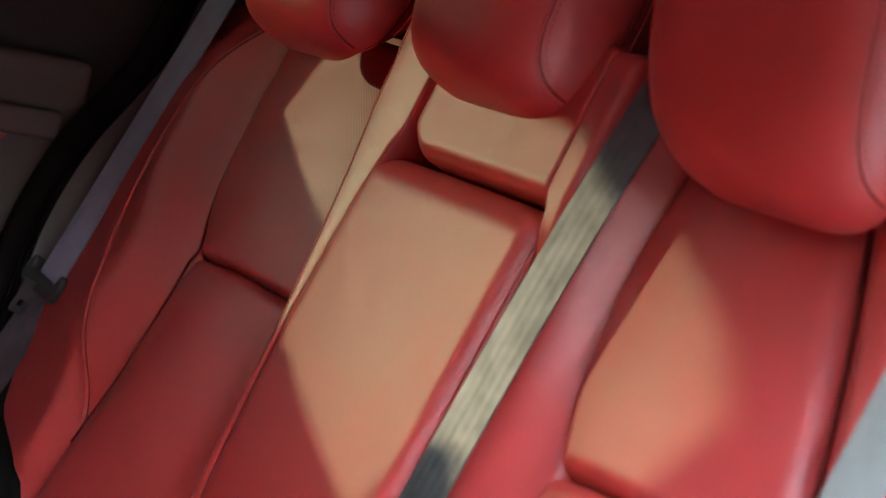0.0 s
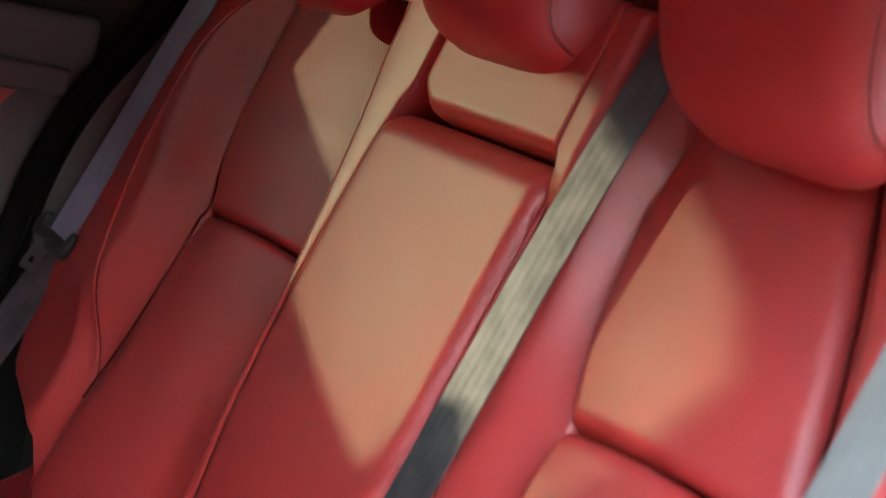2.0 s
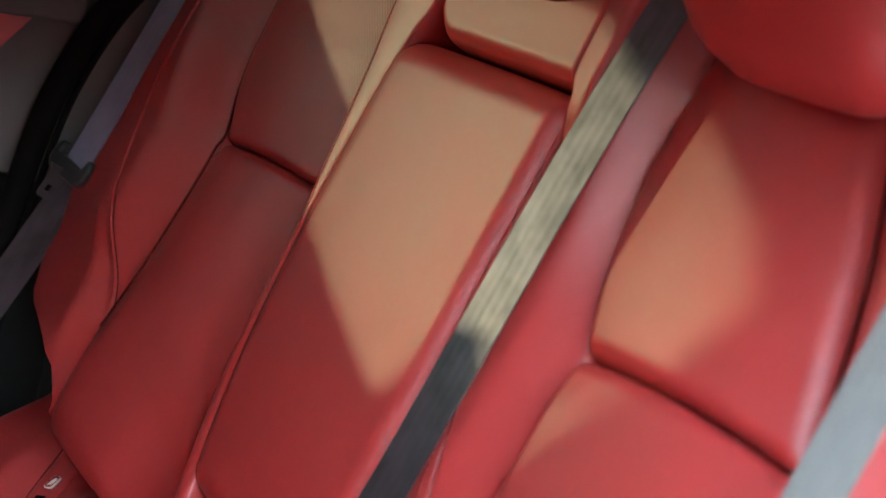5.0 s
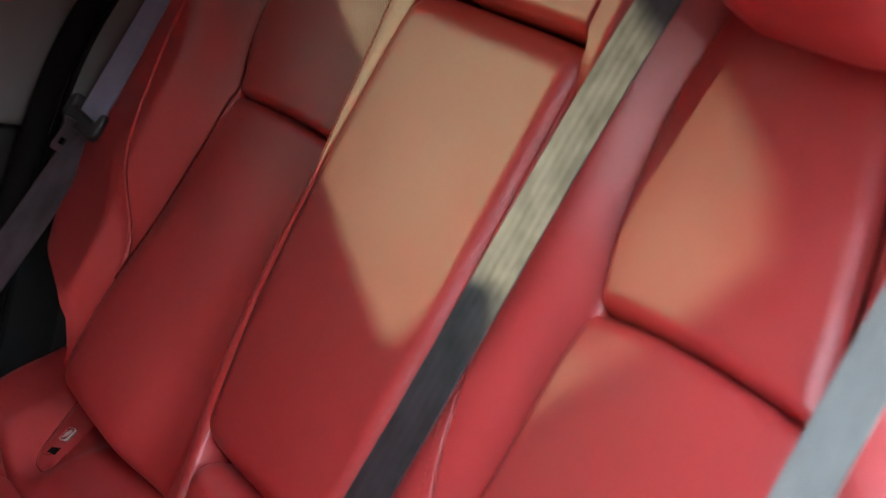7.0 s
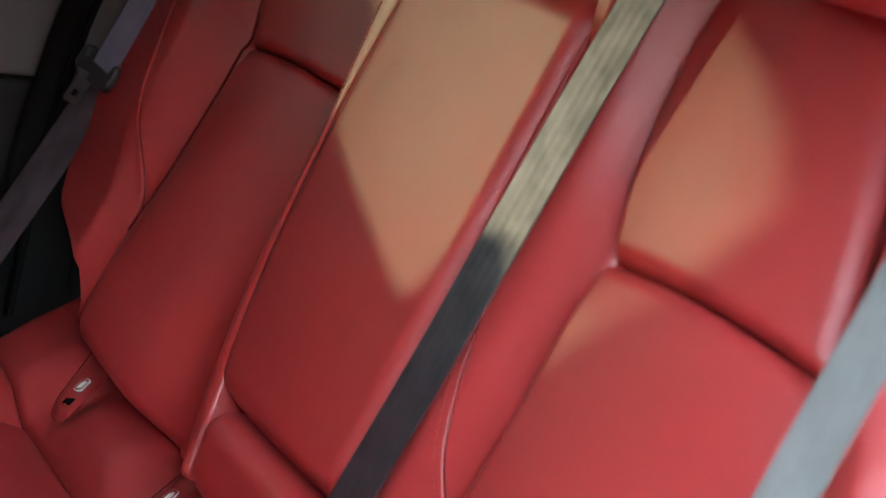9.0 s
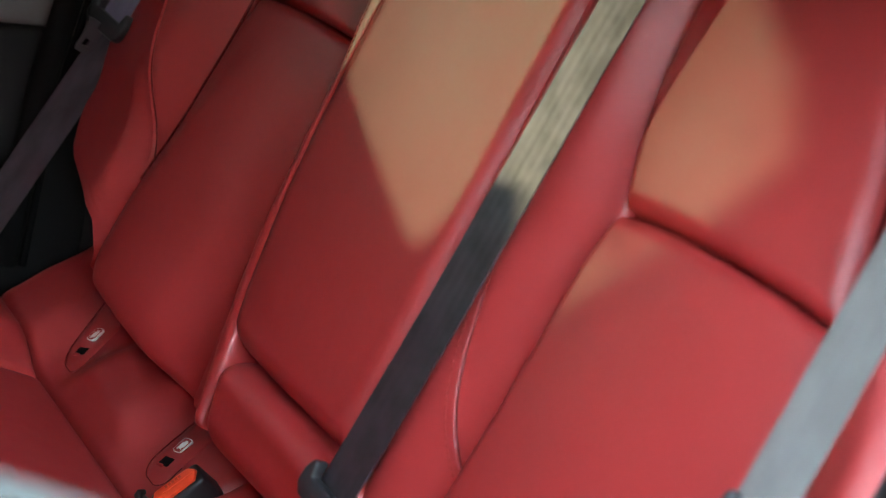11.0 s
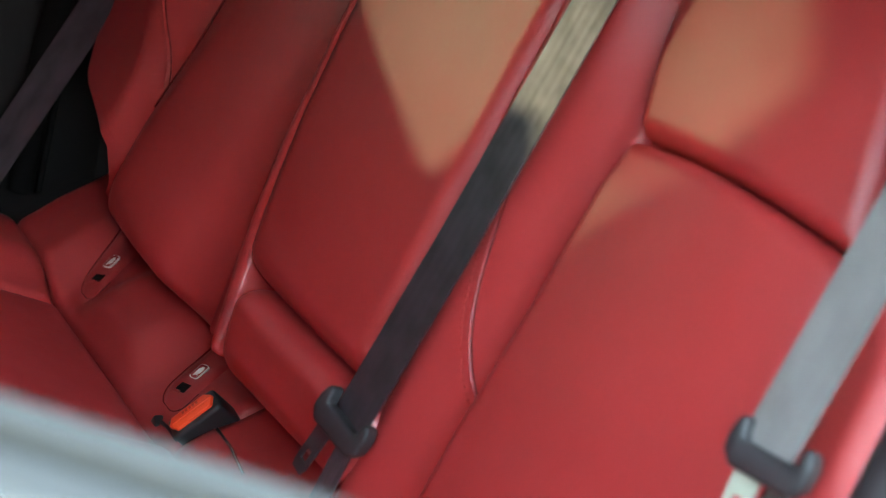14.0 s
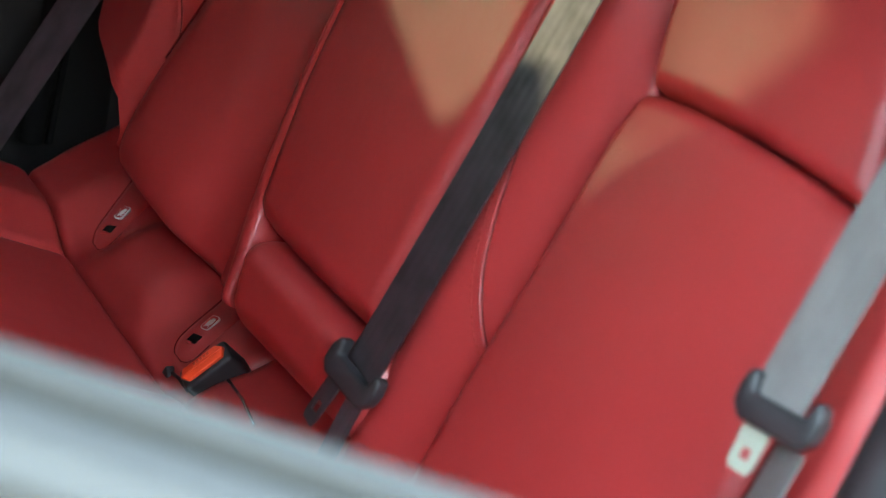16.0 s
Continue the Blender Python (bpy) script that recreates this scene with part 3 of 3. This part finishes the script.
# ---- headrests ----
def headrest(u, text, half=0.124, foot=0.692, tall=0.235, deep=0.165, mid=0.068, lean=0.46, edge=0.74):
    """A padded block that leans forward over the backrest, with piped seams round its front and along its sides."""
    h = thing("headrest", text, "headrest", group="rear headrests")
    f = lambda a, p: math.copysign(abs(a) ** p, a)

    def shape(x, y, z):
        a, b, c = f(x, 0.42), f(z, 0.52), f(y, 0.60)
        w = half * a * (1 - 0.07 * max(0, -b)) * (1 - 0.10 * max(0, -c))
        v = foot + tall * (b + 1) / 2
        if b < 0 and c < 0:
            v += 0.11 * b * c                     # the underside rises towards the back
        n = mid + deep / 2 * c * (1 - 0.10 * a * a) + lean * (v - foot)
        return W(u + w, v, n)

    bm = bmesh.new()
    bmesh.ops.create_uvsphere(bm, u_segments=80, v_segments=56, radius=1)
    for w in bm.verts:
        w.co = shape(*w.co)
    pad_part = part("cushion", bm, LEATHER, h)

    def ring(x, lo, hi, steps):
        r = math.sqrt(1 - x * x)
        return [shape(x, r * math.cos(q), r * math.sin(q)) for q in (radians(lo + (hi - lo) * i / steps) for i in range(steps + 1))]

    for x in (-edge, edge):
        tube("piping", ring(x, -112, 100, 80), 0.0016, LEATHER, pad_part)
        tube("seam_shadow", ring(x * 1.03, -112, 100, 80), 0.0006, SEAM_SHADE, pad_part, sides=6)
        stitches("stitching", ring(x * 1.10, -108, 95, 124), pad_part, 0.0036, 0.0026, 0.0008, 0.0004)
        side = math.copysign(1, x)
        for y in (-0.06, -0.16):
            r = math.sqrt(1 - y * y)
            arc = [shape(side * r * math.cos(q), y, r * math.sin(q)) for q in (radians(-62 + 124 * i / 50) for i in range(51))]
            tube("side_seam", arc, 0.0013, LEATHER if y < -0.1 else SEAM_SHADE, pad_part, sides=6)
    return h


headrest(-0.378, "red leather headrest with stitched seams over the far seat", mid=0.106, lean=0.05, edge=0.66)
headrest(-0.016, "low red leather headrest over the middle seat", mid=0.096, lean=0.15)
headrest(0.352, "large red leather headrest over the seat by the open door", 0.132, 0.684, 0.235, deep=0.15, mid=0.075, lean=0.50)

# ---- cushion ----
cushion = thing("seat_cushion", "red leather rear seat cushion with child-seat anchor slots", "car seat")
PROFILE = [(-0.09, 0.566), (-0.045, 0.537), (0.0, 0.512), (0.03, 0.490), (0.048, 0.480), (0.07, 0.487), (0.15, 0.510), (0.30, 0.538), (0.46, 0.545), (0.54, 0.52), (0.57, 0.46)]


def top(u, f):
    """Height of the cushion, f forward of the bite: side bolsters, a full rear strip between the anchors, a flat middle."""
    x = abs(u)
    z = smooth_table(PROFILE, 0.008)(f)
    z += 0.030 * ease((x - 0.485) / 0.085) * (1 - 0.3 * ease((f - 0.15) / 0.2))
    z += 0.028 * ease((x - 0.232) / 0.075) * ease((0.465 - x) / 0.07) * ease((0.050 - f) / 0.026) * (1 - 0.6 * ease((0.01 - f) / 0.09))
    z += 0.012 * (1 - ease((x - 0.10) / 0.03)) * ease((f + 0.02) / 0.05)
    return z - 0.10 * ease((x - 0.665) / 0.06)


FOLD = 0.0485       # where the rear strip meets the seat pads


def cushion_pad(name, u0, u1, f0, f1, cols, rows, roll=0.014, deep=0.012):
    grid = []
    for i in range(rows + 1):
        row = []
        for j in range(cols + 1):
            u = u0 + (u1 - u0) * j / cols
            a, b = f0(u), f1(u)
            f = a + (b - a) * (0.5 * i / rows + 0.25 * (1 - math.cos(math.pi * i / rows)))
            z = top(u, f)
            for d in (u - u0, u1 - u, f - a, b - f):
                if d < roll:
                    x = 1 - d / roll
                    z -= deep * (1 - math.sqrt(max(0, 1 - x * x)))
            row.append(Vector((u, -f, z)))
        grid.append(row)
    bm = bmesh.new()
    sheet_to_solid(bm, grid, lambda p: Vector((p.x, p.y, p.z - 0.09)))
    return part(name, bm, LEATHER, cushion)


for u0, u1 in ((-0.72, -0.115), (-0.113, 0.113), (0.115, 0.72)):
    cushion_pad("rear_strip", u0, u1, lambda u: -0.085, lambda u: FOLD - 0.001, 64 if u1 - u0 > 0.3 else 26, 30, 0.012, 0.010)
for u0, u1 in ((-0.72, -0.482), (-0.480, -0.115), (-0.113, 0.113), (0.115, 0.480), (0.482, 0.72)):
    name = "side_bolster" if abs(u0 + u1) > 1 else "seat_pad"
    cushion_pad(name, u0, u1, lambda u: FOLD + 0.001, lambda u: 0.57, 44 if u1 - u0 > 0.3 else 28, 44)
base = bmesh.new()
box(base, (-0.69, -0.54, 0.26), (0.69, 0.04, 0.42), 0.02)
part("base", base, TRIM, cushion, "dark base of the cushion")


def anchor(u, f0, skew):
    """A child-seat anchor: a soft tab, rim and slot drawn dark for their shade, a printed sign; skew turns it from the
    fold.
    """
    def at(p, q, lift):
        uu, f = u + p - q * skew, f0 - q
        return Vector((uu, -f, top(uu, f) + lift))

    def half(q):
        """Half the tab's width, q back from the slot: a round front end."""
        return 0.0235 * math.sqrt(max(0.0, 1 - max(0.0, (-0.002 - q) / 0.017) ** 2.4))

    grid = []
    for i in range(25):
        q = 0.048 - 0.0668 * i / 24
        h = max(half(q), 0.0035)
        grid.append([at(h * (j / 7 - 1), q, 0.0040 - 0.0045 * abs(j / 7 - 1) ** 4 - 0.003 * ease((-0.006 - q) / 0.012)) for j in range(15)])
    bm = bmesh.new()
    sheet_to_solid(bm, grid, lambda p: p - Vector((0, 0, 0.012)))
    cover = part("anchor_cover", bm, LEATHER, cushion, "smooth red cover over a child-seat anchor")
    # Dark line round the tab paints the soft crease shade there.
    rim_shadow = [at(-half(q) - 0.001, q, 0.0006) for q in (0.046 - 0.064 * i / 40 for i in range(41))]
    rim_shadow += [at(half(q) + 0.001, q, 0.0006) for q in (-0.018 + 0.026 * i / 20 for i in range(21))]
    tube("rim_shadow", rim_shadow, 0.0006, SEAM_SHADE, cover, sides=6)
    lean = math.atan2(top(u, f0 - 0.02) - top(u, f0 + 0.02), 0.04)
    spin = Matrix.Rotation(math.atan(skew) * 0.8, 4, "Z")

    def plate(q, lift):
        return Matrix.Translation(at(0.0, q, lift)) @ Matrix.Rotation(lean, 4, "X") @ spin

    # Black block set in place of the shaded hole.
    bm = bmesh.new()
    box(bm, (-0.0080, -0.0062, -0.004), (0.0080, 0.0062, 0.0011), 0.0015, plate(0.0, 0.0034))
    part("slot", bm, RUBBER, cover, "anchor slot, a black block painting the shade inside")
    bm = bmesh.new()
    box(bm, (-0.0080, -0.0080, -0.002), (0.0020, -0.0050, 0.0020), 0.001, plate(0.0, 0.0036))
    part("lip", bm, LEATHER, cover)
    m = plate(0.0185, 0.0046)
    bm = bmesh.new()
    box(bm, (-0.0062, -0.0098, -0.001), (0.0062, 0.0098, 0.0006), 0.0028, m)
    part("sign", bm, WHITE, cover, "small white printed sign")
    bm = bmesh.new()
    box(bm, (-0.0051, -0.0087, 0.0), (0.0051, 0.0087, 0.0009), 0.0022, m)
    part("sign_field", bm, LEATHER, cover)
    bm = bmesh.new()
    for x0, y0, x1, y1 in ((-0.0040, -0.0062, -0.0016, 0.0040), (-0.0018, -0.0050, 0.0018, 0.0066), (0.0016, -0.0024, 0.0040, 0.0052), (0.0024, -0.0066, 0.0038, -0.0046)):
        box(bm, (x0, y0, 0.0006), (x1, y1, 0.0012), 0.0002, m)
    part("bars", bm, WHITE, cover, "white print of the sign", smooth=False)
    return cover


anchor(-0.483, 0.007, 0.75)
anchor(-0.199, 0.008, 0.45)

# ---- belts ----
NET = Matrix((W(1, 0, 0) - W(0, 0, 0), W(0, 1, 0) - W(0, 0, 0), NORMAL)).transposed()


def ribbon(name, centre, across, parent, thick=0.0014, mat=None, width=0.047):
    """A strap along the places of centre; across: its sideways direction at each."""
    bm = bmesh.new()
    grid = []
    for i, p in enumerate(centre):
        a = across[i] if isinstance(across, list) else across
        a = a.normalized()
        row = []
        for k in range(9):
            row.append(p + a * width * (k / 8 - 0.5))
        grid.append(row)
    nrm = (grid[0][0] - grid[0][-1]).cross(centre[-1] - centre[0]).normalized() * thick
    both = [[[bm.verts.new(p + o) for p in row] for row in grid] for o in (Vector(), nrm)]
    for side in both:
        for r, q in zip(side, side[1:]):
            for k in range(8):
                bm.faces.new((r[k], r[k + 1], q[k + 1], q[k]))
    front, back = both
    for k in (0, 8):
        for i in range(len(grid) - 1):
            bm.faces.new((front[i][k], front[i + 1][k], back[i + 1][k], back[i][k]))
    for i in (0, len(grid) - 1):
        for k in range(8):
            bm.faces.new((front[i][k], front[i][k + 1], back[i][k + 1], back[i][k]))
    layer = bm.loops.layers.uv.new("UVMap")
    bm.verts.index_update()
    for face in bm.faces:
        for loop in face.loops:
            k = loop.vert.index % (9 * len(centre))
            loop[layer].uv = ((k % 9) / 8, (k // 9) * 0.02)
    return part(name, bm, mat or WEBBING, parent, smooth=False)


def tongue(parent, m, plate_mat, plate_label, turn=0.0, aside=0.012, longer=1.0):
    """The sliding tongue of a belt: a plastic yoke with a bar and a steel plate under it."""
    bm = bmesh.new()
    arms = [(-0.037, 0.022), (-0.041, 0.008), (-0.040, -0.008), (-0.030, -0.019), (0.030, -0.019), (0.040, -0.008), (0.041, 0.008), (0.037, 0.022), (0.028, 0.024), (0.0252, 0.006), (-0.0252, 0.006), (-0.028, 0.024)]
    extrude_outline(bm, [Vector((x, y, -0.008)) for x, y in arms], Vector((0, 0, 0.019)))
    bmesh.ops.recalc_face_normals(bm, faces=bm.faces)
    bmesh.ops.bevel(bm, geom=list(bm.edges), offset=0.0045, segments=3, affect="EDGES", profile=0.5)
    bmesh.ops.transform(bm, matrix=m, verts=bm.verts)
    yoke = part("yoke", bm, BLACK, parent, "black plastic belt yoke")
    bm = bmesh.new()
    m = m @ Matrix.Rotation(radians(turn), 4, "Y")
    outline = [(-0.020, -0.008), (-0.013, -0.016), (-0.012, -0.050), (-0.009, -0.056), (0.009, -0.056), (0.012, -0.050), (0.013, -0.016), (0.020, -0.008)]
    hole = [(-0.005, -0.036), (-0.005, -0.046), (0.005, -0.046), (0.005, -0.036)]
    sheets = []
    for z in (0.0, 0.0022):
        o = [bm.verts.new(m @ Vector((x - aside, y * longer, z))) for x, y in outline]
        i = [bm.verts.new(m @ Vector((x - aside, y * longer, z))) for x, y in hole]
        edges = [bm.edges.new((a, b)) for q in (o, i) for a, b in zip(q, q[1:] + q[:1])]
        bmesh.ops.triangle_fill(bm, use_beauty=True, edges=edges)
        sheets.append((o, i))
    for a, b in zip(*sheets):
        for k in range(len(a)):
            bm.faces.new((a[k], a[(k + 1) % len(a)], b[(k + 1) % len(a)], b[k]))
    part("plate", bm, plate_mat, yoke, plate_label, smooth=False)
    return yoke


def frame_at(p, across, up):
    x = (NET @ Vector(across)).normalized()
    y = NET @ Vector(up)
    y = (y - x * y.dot(x)).normalized()
    z = x.cross(y)
    m = Matrix((x, y, z)).transposed().to_4x4()
    m.translation = p
    return m


DARK_STEEL = material("dark_coated_steel", (0.10, 0.10, 0.11), 0.3, metal=0.8)
CREAM = material("pale_coated_steel", (0.24, 0.24, 0.19), 0.35, mottle=0.03)

belt = thing("seat_belt", "charcoal seat belt lying on the bolster beside the armrest", "seat belt", group="rear seat belts")
path = [W(lerp([(0.12, 0.156), (0.30, 0.166), (0.53, 0.172), (0.63, 0.177), (0.72, 0.186), (0.80, 0.19)], v), v, low_crest(v) + 0.010) for v in (0.80 - 0.678 * i / 40 for i in range(41))]
sides = [NET @ Vector((1, -0.10, -0.11)) for i in range(41)]
ribbon("webbing", path, sides, belt)
m = frame_at(W(0.157, 0.128, 0.075), (0.90, -0.15, -0.28), (-0.05, 1, 0.1)) @ Matrix.Scale(0.80, 4)
tongue(belt, m, DARK_STEEL, "dark steel belt tongue", -12, 0.018, 1.35)
ribbon("lower_webbing", [W(0.166 + 0.016 * i / 8, 0.122 - 0.16 * i / 8, 0.068) for i in range(9)], NET @ Vector((0.9, -0.1, -0.25)), belt, width=0.020)

belt = thing("seat_belt", "seat belt beside the open door, webbing tinted lighter as if lit, pale steel tongue", "seat belt", group="rear seat belts")
ribbon("webbing", [W(0.577 + 0.025 * i / 20, 0.80 - 0.488 * i / 20, 0.123) for i in range(21)], NET @ Vector((1.0, -0.05, -0.12)), belt, mat=LIT_WEBBING, width=0.041)
m = frame_at(W(0.6065, 0.325, 0.121), (1.0, 0.1, -0.2), (-0.02, 1, 0.03)) @ Matrix.Scale(0.76, 4)
tongue(belt, m, CREAM, "pale steel belt tongue with a slot")
ribbon("lower_webbing", [W(0.617 + 0.004 * i / 10, 0.312 - 0.30 * i / 10, 0.108 - 0.02 * i / 10) for i in range(11)], NET @ Vector((0.80, 0, 0.25)), belt, mat=LIT_WEBBING, width=0.034)

belt = thing("seat_belt", "seat belt hanging before the far bolster, webbing tinted slate for sky sheen", "seat belt", group="rear seat belts")
ribbon("webbing", [W(-0.742 + 0.006 * i / 20, 0.82 - 0.487 * i / 20, 0.070) for i in range(21)], NET @ Vector((1.0, -0.03, -0.29)), belt, mat=SKYLIT_WEBBING)
m = frame_at(W(-0.737, 0.333, 0.074), (0.93, -0.10, -0.36), (0, 1, 0))
tongue(belt, m @ Matrix.Scale(0.9, 4), DARK_STEEL, "dark steel belt tongue seen on edge", 78)
# Lower strap keeps the charcoal webbing, so the belt darkens below.
ribbon("lower_webbing", [W(-0.745 - 0.02 * i / 10, 0.335 - 0.36 * i / 10, 0.055 + 0.02 * i / 10) for i in range(11)], NET @ Vector((0.75, 0, -0.66)), belt)

# ---- buckle ----
buckle = thing("belt_buckle", "black belt buckle with an orange-red button lying on the cushion", "belt buckle")
long_axis = Vector((0.197, 0.65, 0.734)).normalized()
face = Vector((0.22, -0.62, 0.78))
face = (face - long_axis * face.dot(long_axis)).normalized()
third = face.cross(long_axis)
bm_m = Matrix((long_axis, third, face)).transposed().to_4x4()
bm_m.translation = Vector((-0.118, -0.030, 0.522))
bm = bmesh.new()
box(bm, (-0.028, -0.0135, -0.045), (0.028, 0.0135, 0.0), 0.005, bm_m)
shell = part("shell", bm, BLACK, buckle)
bm = bmesh.new()
extrude_outline(bm, [Vector((x, y, -0.004)) for x, y in ((-0.0255, 0.0), (-0.0205, 0.0085), (0.0185, 0.0085), (0.0255, 0.0015), (0.0205, -0.0085), (-0.0195, -0.0085))], Vector((0, 0, 0.0078)))
bmesh.ops.recalc_face_normals(bm, faces=bm.faces)
bmesh.ops.bevel(bm, geom=list(bm.edges), offset=0.0012, segments=2, affect="EDGES", profile=0.5)
bmesh.ops.transform(bm, matrix=bm_m, verts=bm.verts)
part("button", bm, ORANGE, shell, "orange-red release button")
bm = bmesh.new()
box(bm, (-0.0225, -0.0008, 0.0034), (0.0225, 0.0008, 0.0046), 0.0004, bm_m)
part("crease", bm, ORANGE, shell)
bm = bmesh.new()
for k in range(5):
    box(bm, (-0.0085 + 0.0040 * k, 0.0030, 0.0034), (-0.0060 + 0.0040 * k, 0.0060, 0.0042), 0, bm_m)
part("marks", bm, DARK_ORANGE, shell, smooth=False)
tube("strap", [bm_m @ Vector((0.0, 0.0, -0.048)), Vector((-0.13, 0.03, 0.44))], 0.012, BLACK, buckle)

# Thin steel cord draws the bright line along an upholstery strip's edge.
tube("edge_line", [Vector((-0.100, -0.010, 0.513)), Vector((-0.060, -0.012, 0.5145)), Vector((-0.015, -0.017, 0.511))], 0.0019, STEEL, buckle, "bright line on an upholstery edge, drawn as a thin steel cord")
spare = thing("buckle_end", "small black belt buckle end poking out of the cushion fold", "belt buckle")
turned = Matrix.Translation((-0.176, -0.038, 0.483)) @ Matrix.Rotation(radians(35), 4, "Y")
bm = bmesh.new()
box(bm, (-0.007, -0.005, -0.02), (0.007, 0.005, 0.005), 0.0025, turned)
part("cap", bm, BLACK, spare)
tube("strap", [Vector((-0.170, -0.038, 0.487)), Vector((-0.152, -0.038, 0.490)), Vector((-0.128, -0.036, 0.487))], 0.0018, WEBBING, spare)

# ---- the near side of the body and the open door ----
frame_piece = thing("door_frame", "white painted frame of the open door's aperture", "car body")
near_seal = thing("door_seal", "black rubber seal round the open door's aperture", "door seal")
tube("seal", [Vector((0.68, 0.07, 1.0)), Vector((0.68, 0.042, 0.90)), Vector((0.68, 0.022, 0.82)), Vector((0.68, 0.0, 0.72))], 0.020, BLACK, near_seal, sides=12)
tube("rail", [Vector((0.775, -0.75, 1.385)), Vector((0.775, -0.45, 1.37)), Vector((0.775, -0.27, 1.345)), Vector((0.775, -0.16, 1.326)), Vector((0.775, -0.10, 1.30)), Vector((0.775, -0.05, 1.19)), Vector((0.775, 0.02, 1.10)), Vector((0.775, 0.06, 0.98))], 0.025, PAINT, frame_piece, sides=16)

door = thing("open_rear_door", "white car door standing half open with its window lowered", "car door")
A, Bp = Vector((0.80, -0.60, 0)), Vector((1.20, -0.185, 0))
along = (Bp - A).normalized()
out = Vector((along.y, -along.x, 0))


def door_strip(name, profile, mat, label=""):
    """A profile of (outwards, height) pairs drawn along the door."""
    bm = bmesh.new()
    ends = []
    for p in (A, Bp):
        ends.append([bm.verts.new(Vector((p.x, p.y, z)) + out * o) for o, z in profile])
    k = len(profile)
    for i in range(k):
        bm.faces.new((ends[0][i], ends[0][(i + 1) % k], ends[1][(i + 1) % k], ends[1][i]))
    bm.faces.new(ends[0][::-1])
    bm.faces.new(ends[1])
    return part(name, bm, mat, door, label, smooth=False)


door_strip("inner_panel", [(0.0, 0.30), (0.0, 1.015), (0.004, 1.027), (0.012, 1.030), (0.020, 1.028), (0.020, 0.30)], SATIN)
door_strip("molding", [(0.024, 0.96), (0.024, 1.018), (0.028, 1.023), (0.040, 1.020), (0.046, 1.010), (0.046, 0.985)], SATIN, "blue-grey sill molding")
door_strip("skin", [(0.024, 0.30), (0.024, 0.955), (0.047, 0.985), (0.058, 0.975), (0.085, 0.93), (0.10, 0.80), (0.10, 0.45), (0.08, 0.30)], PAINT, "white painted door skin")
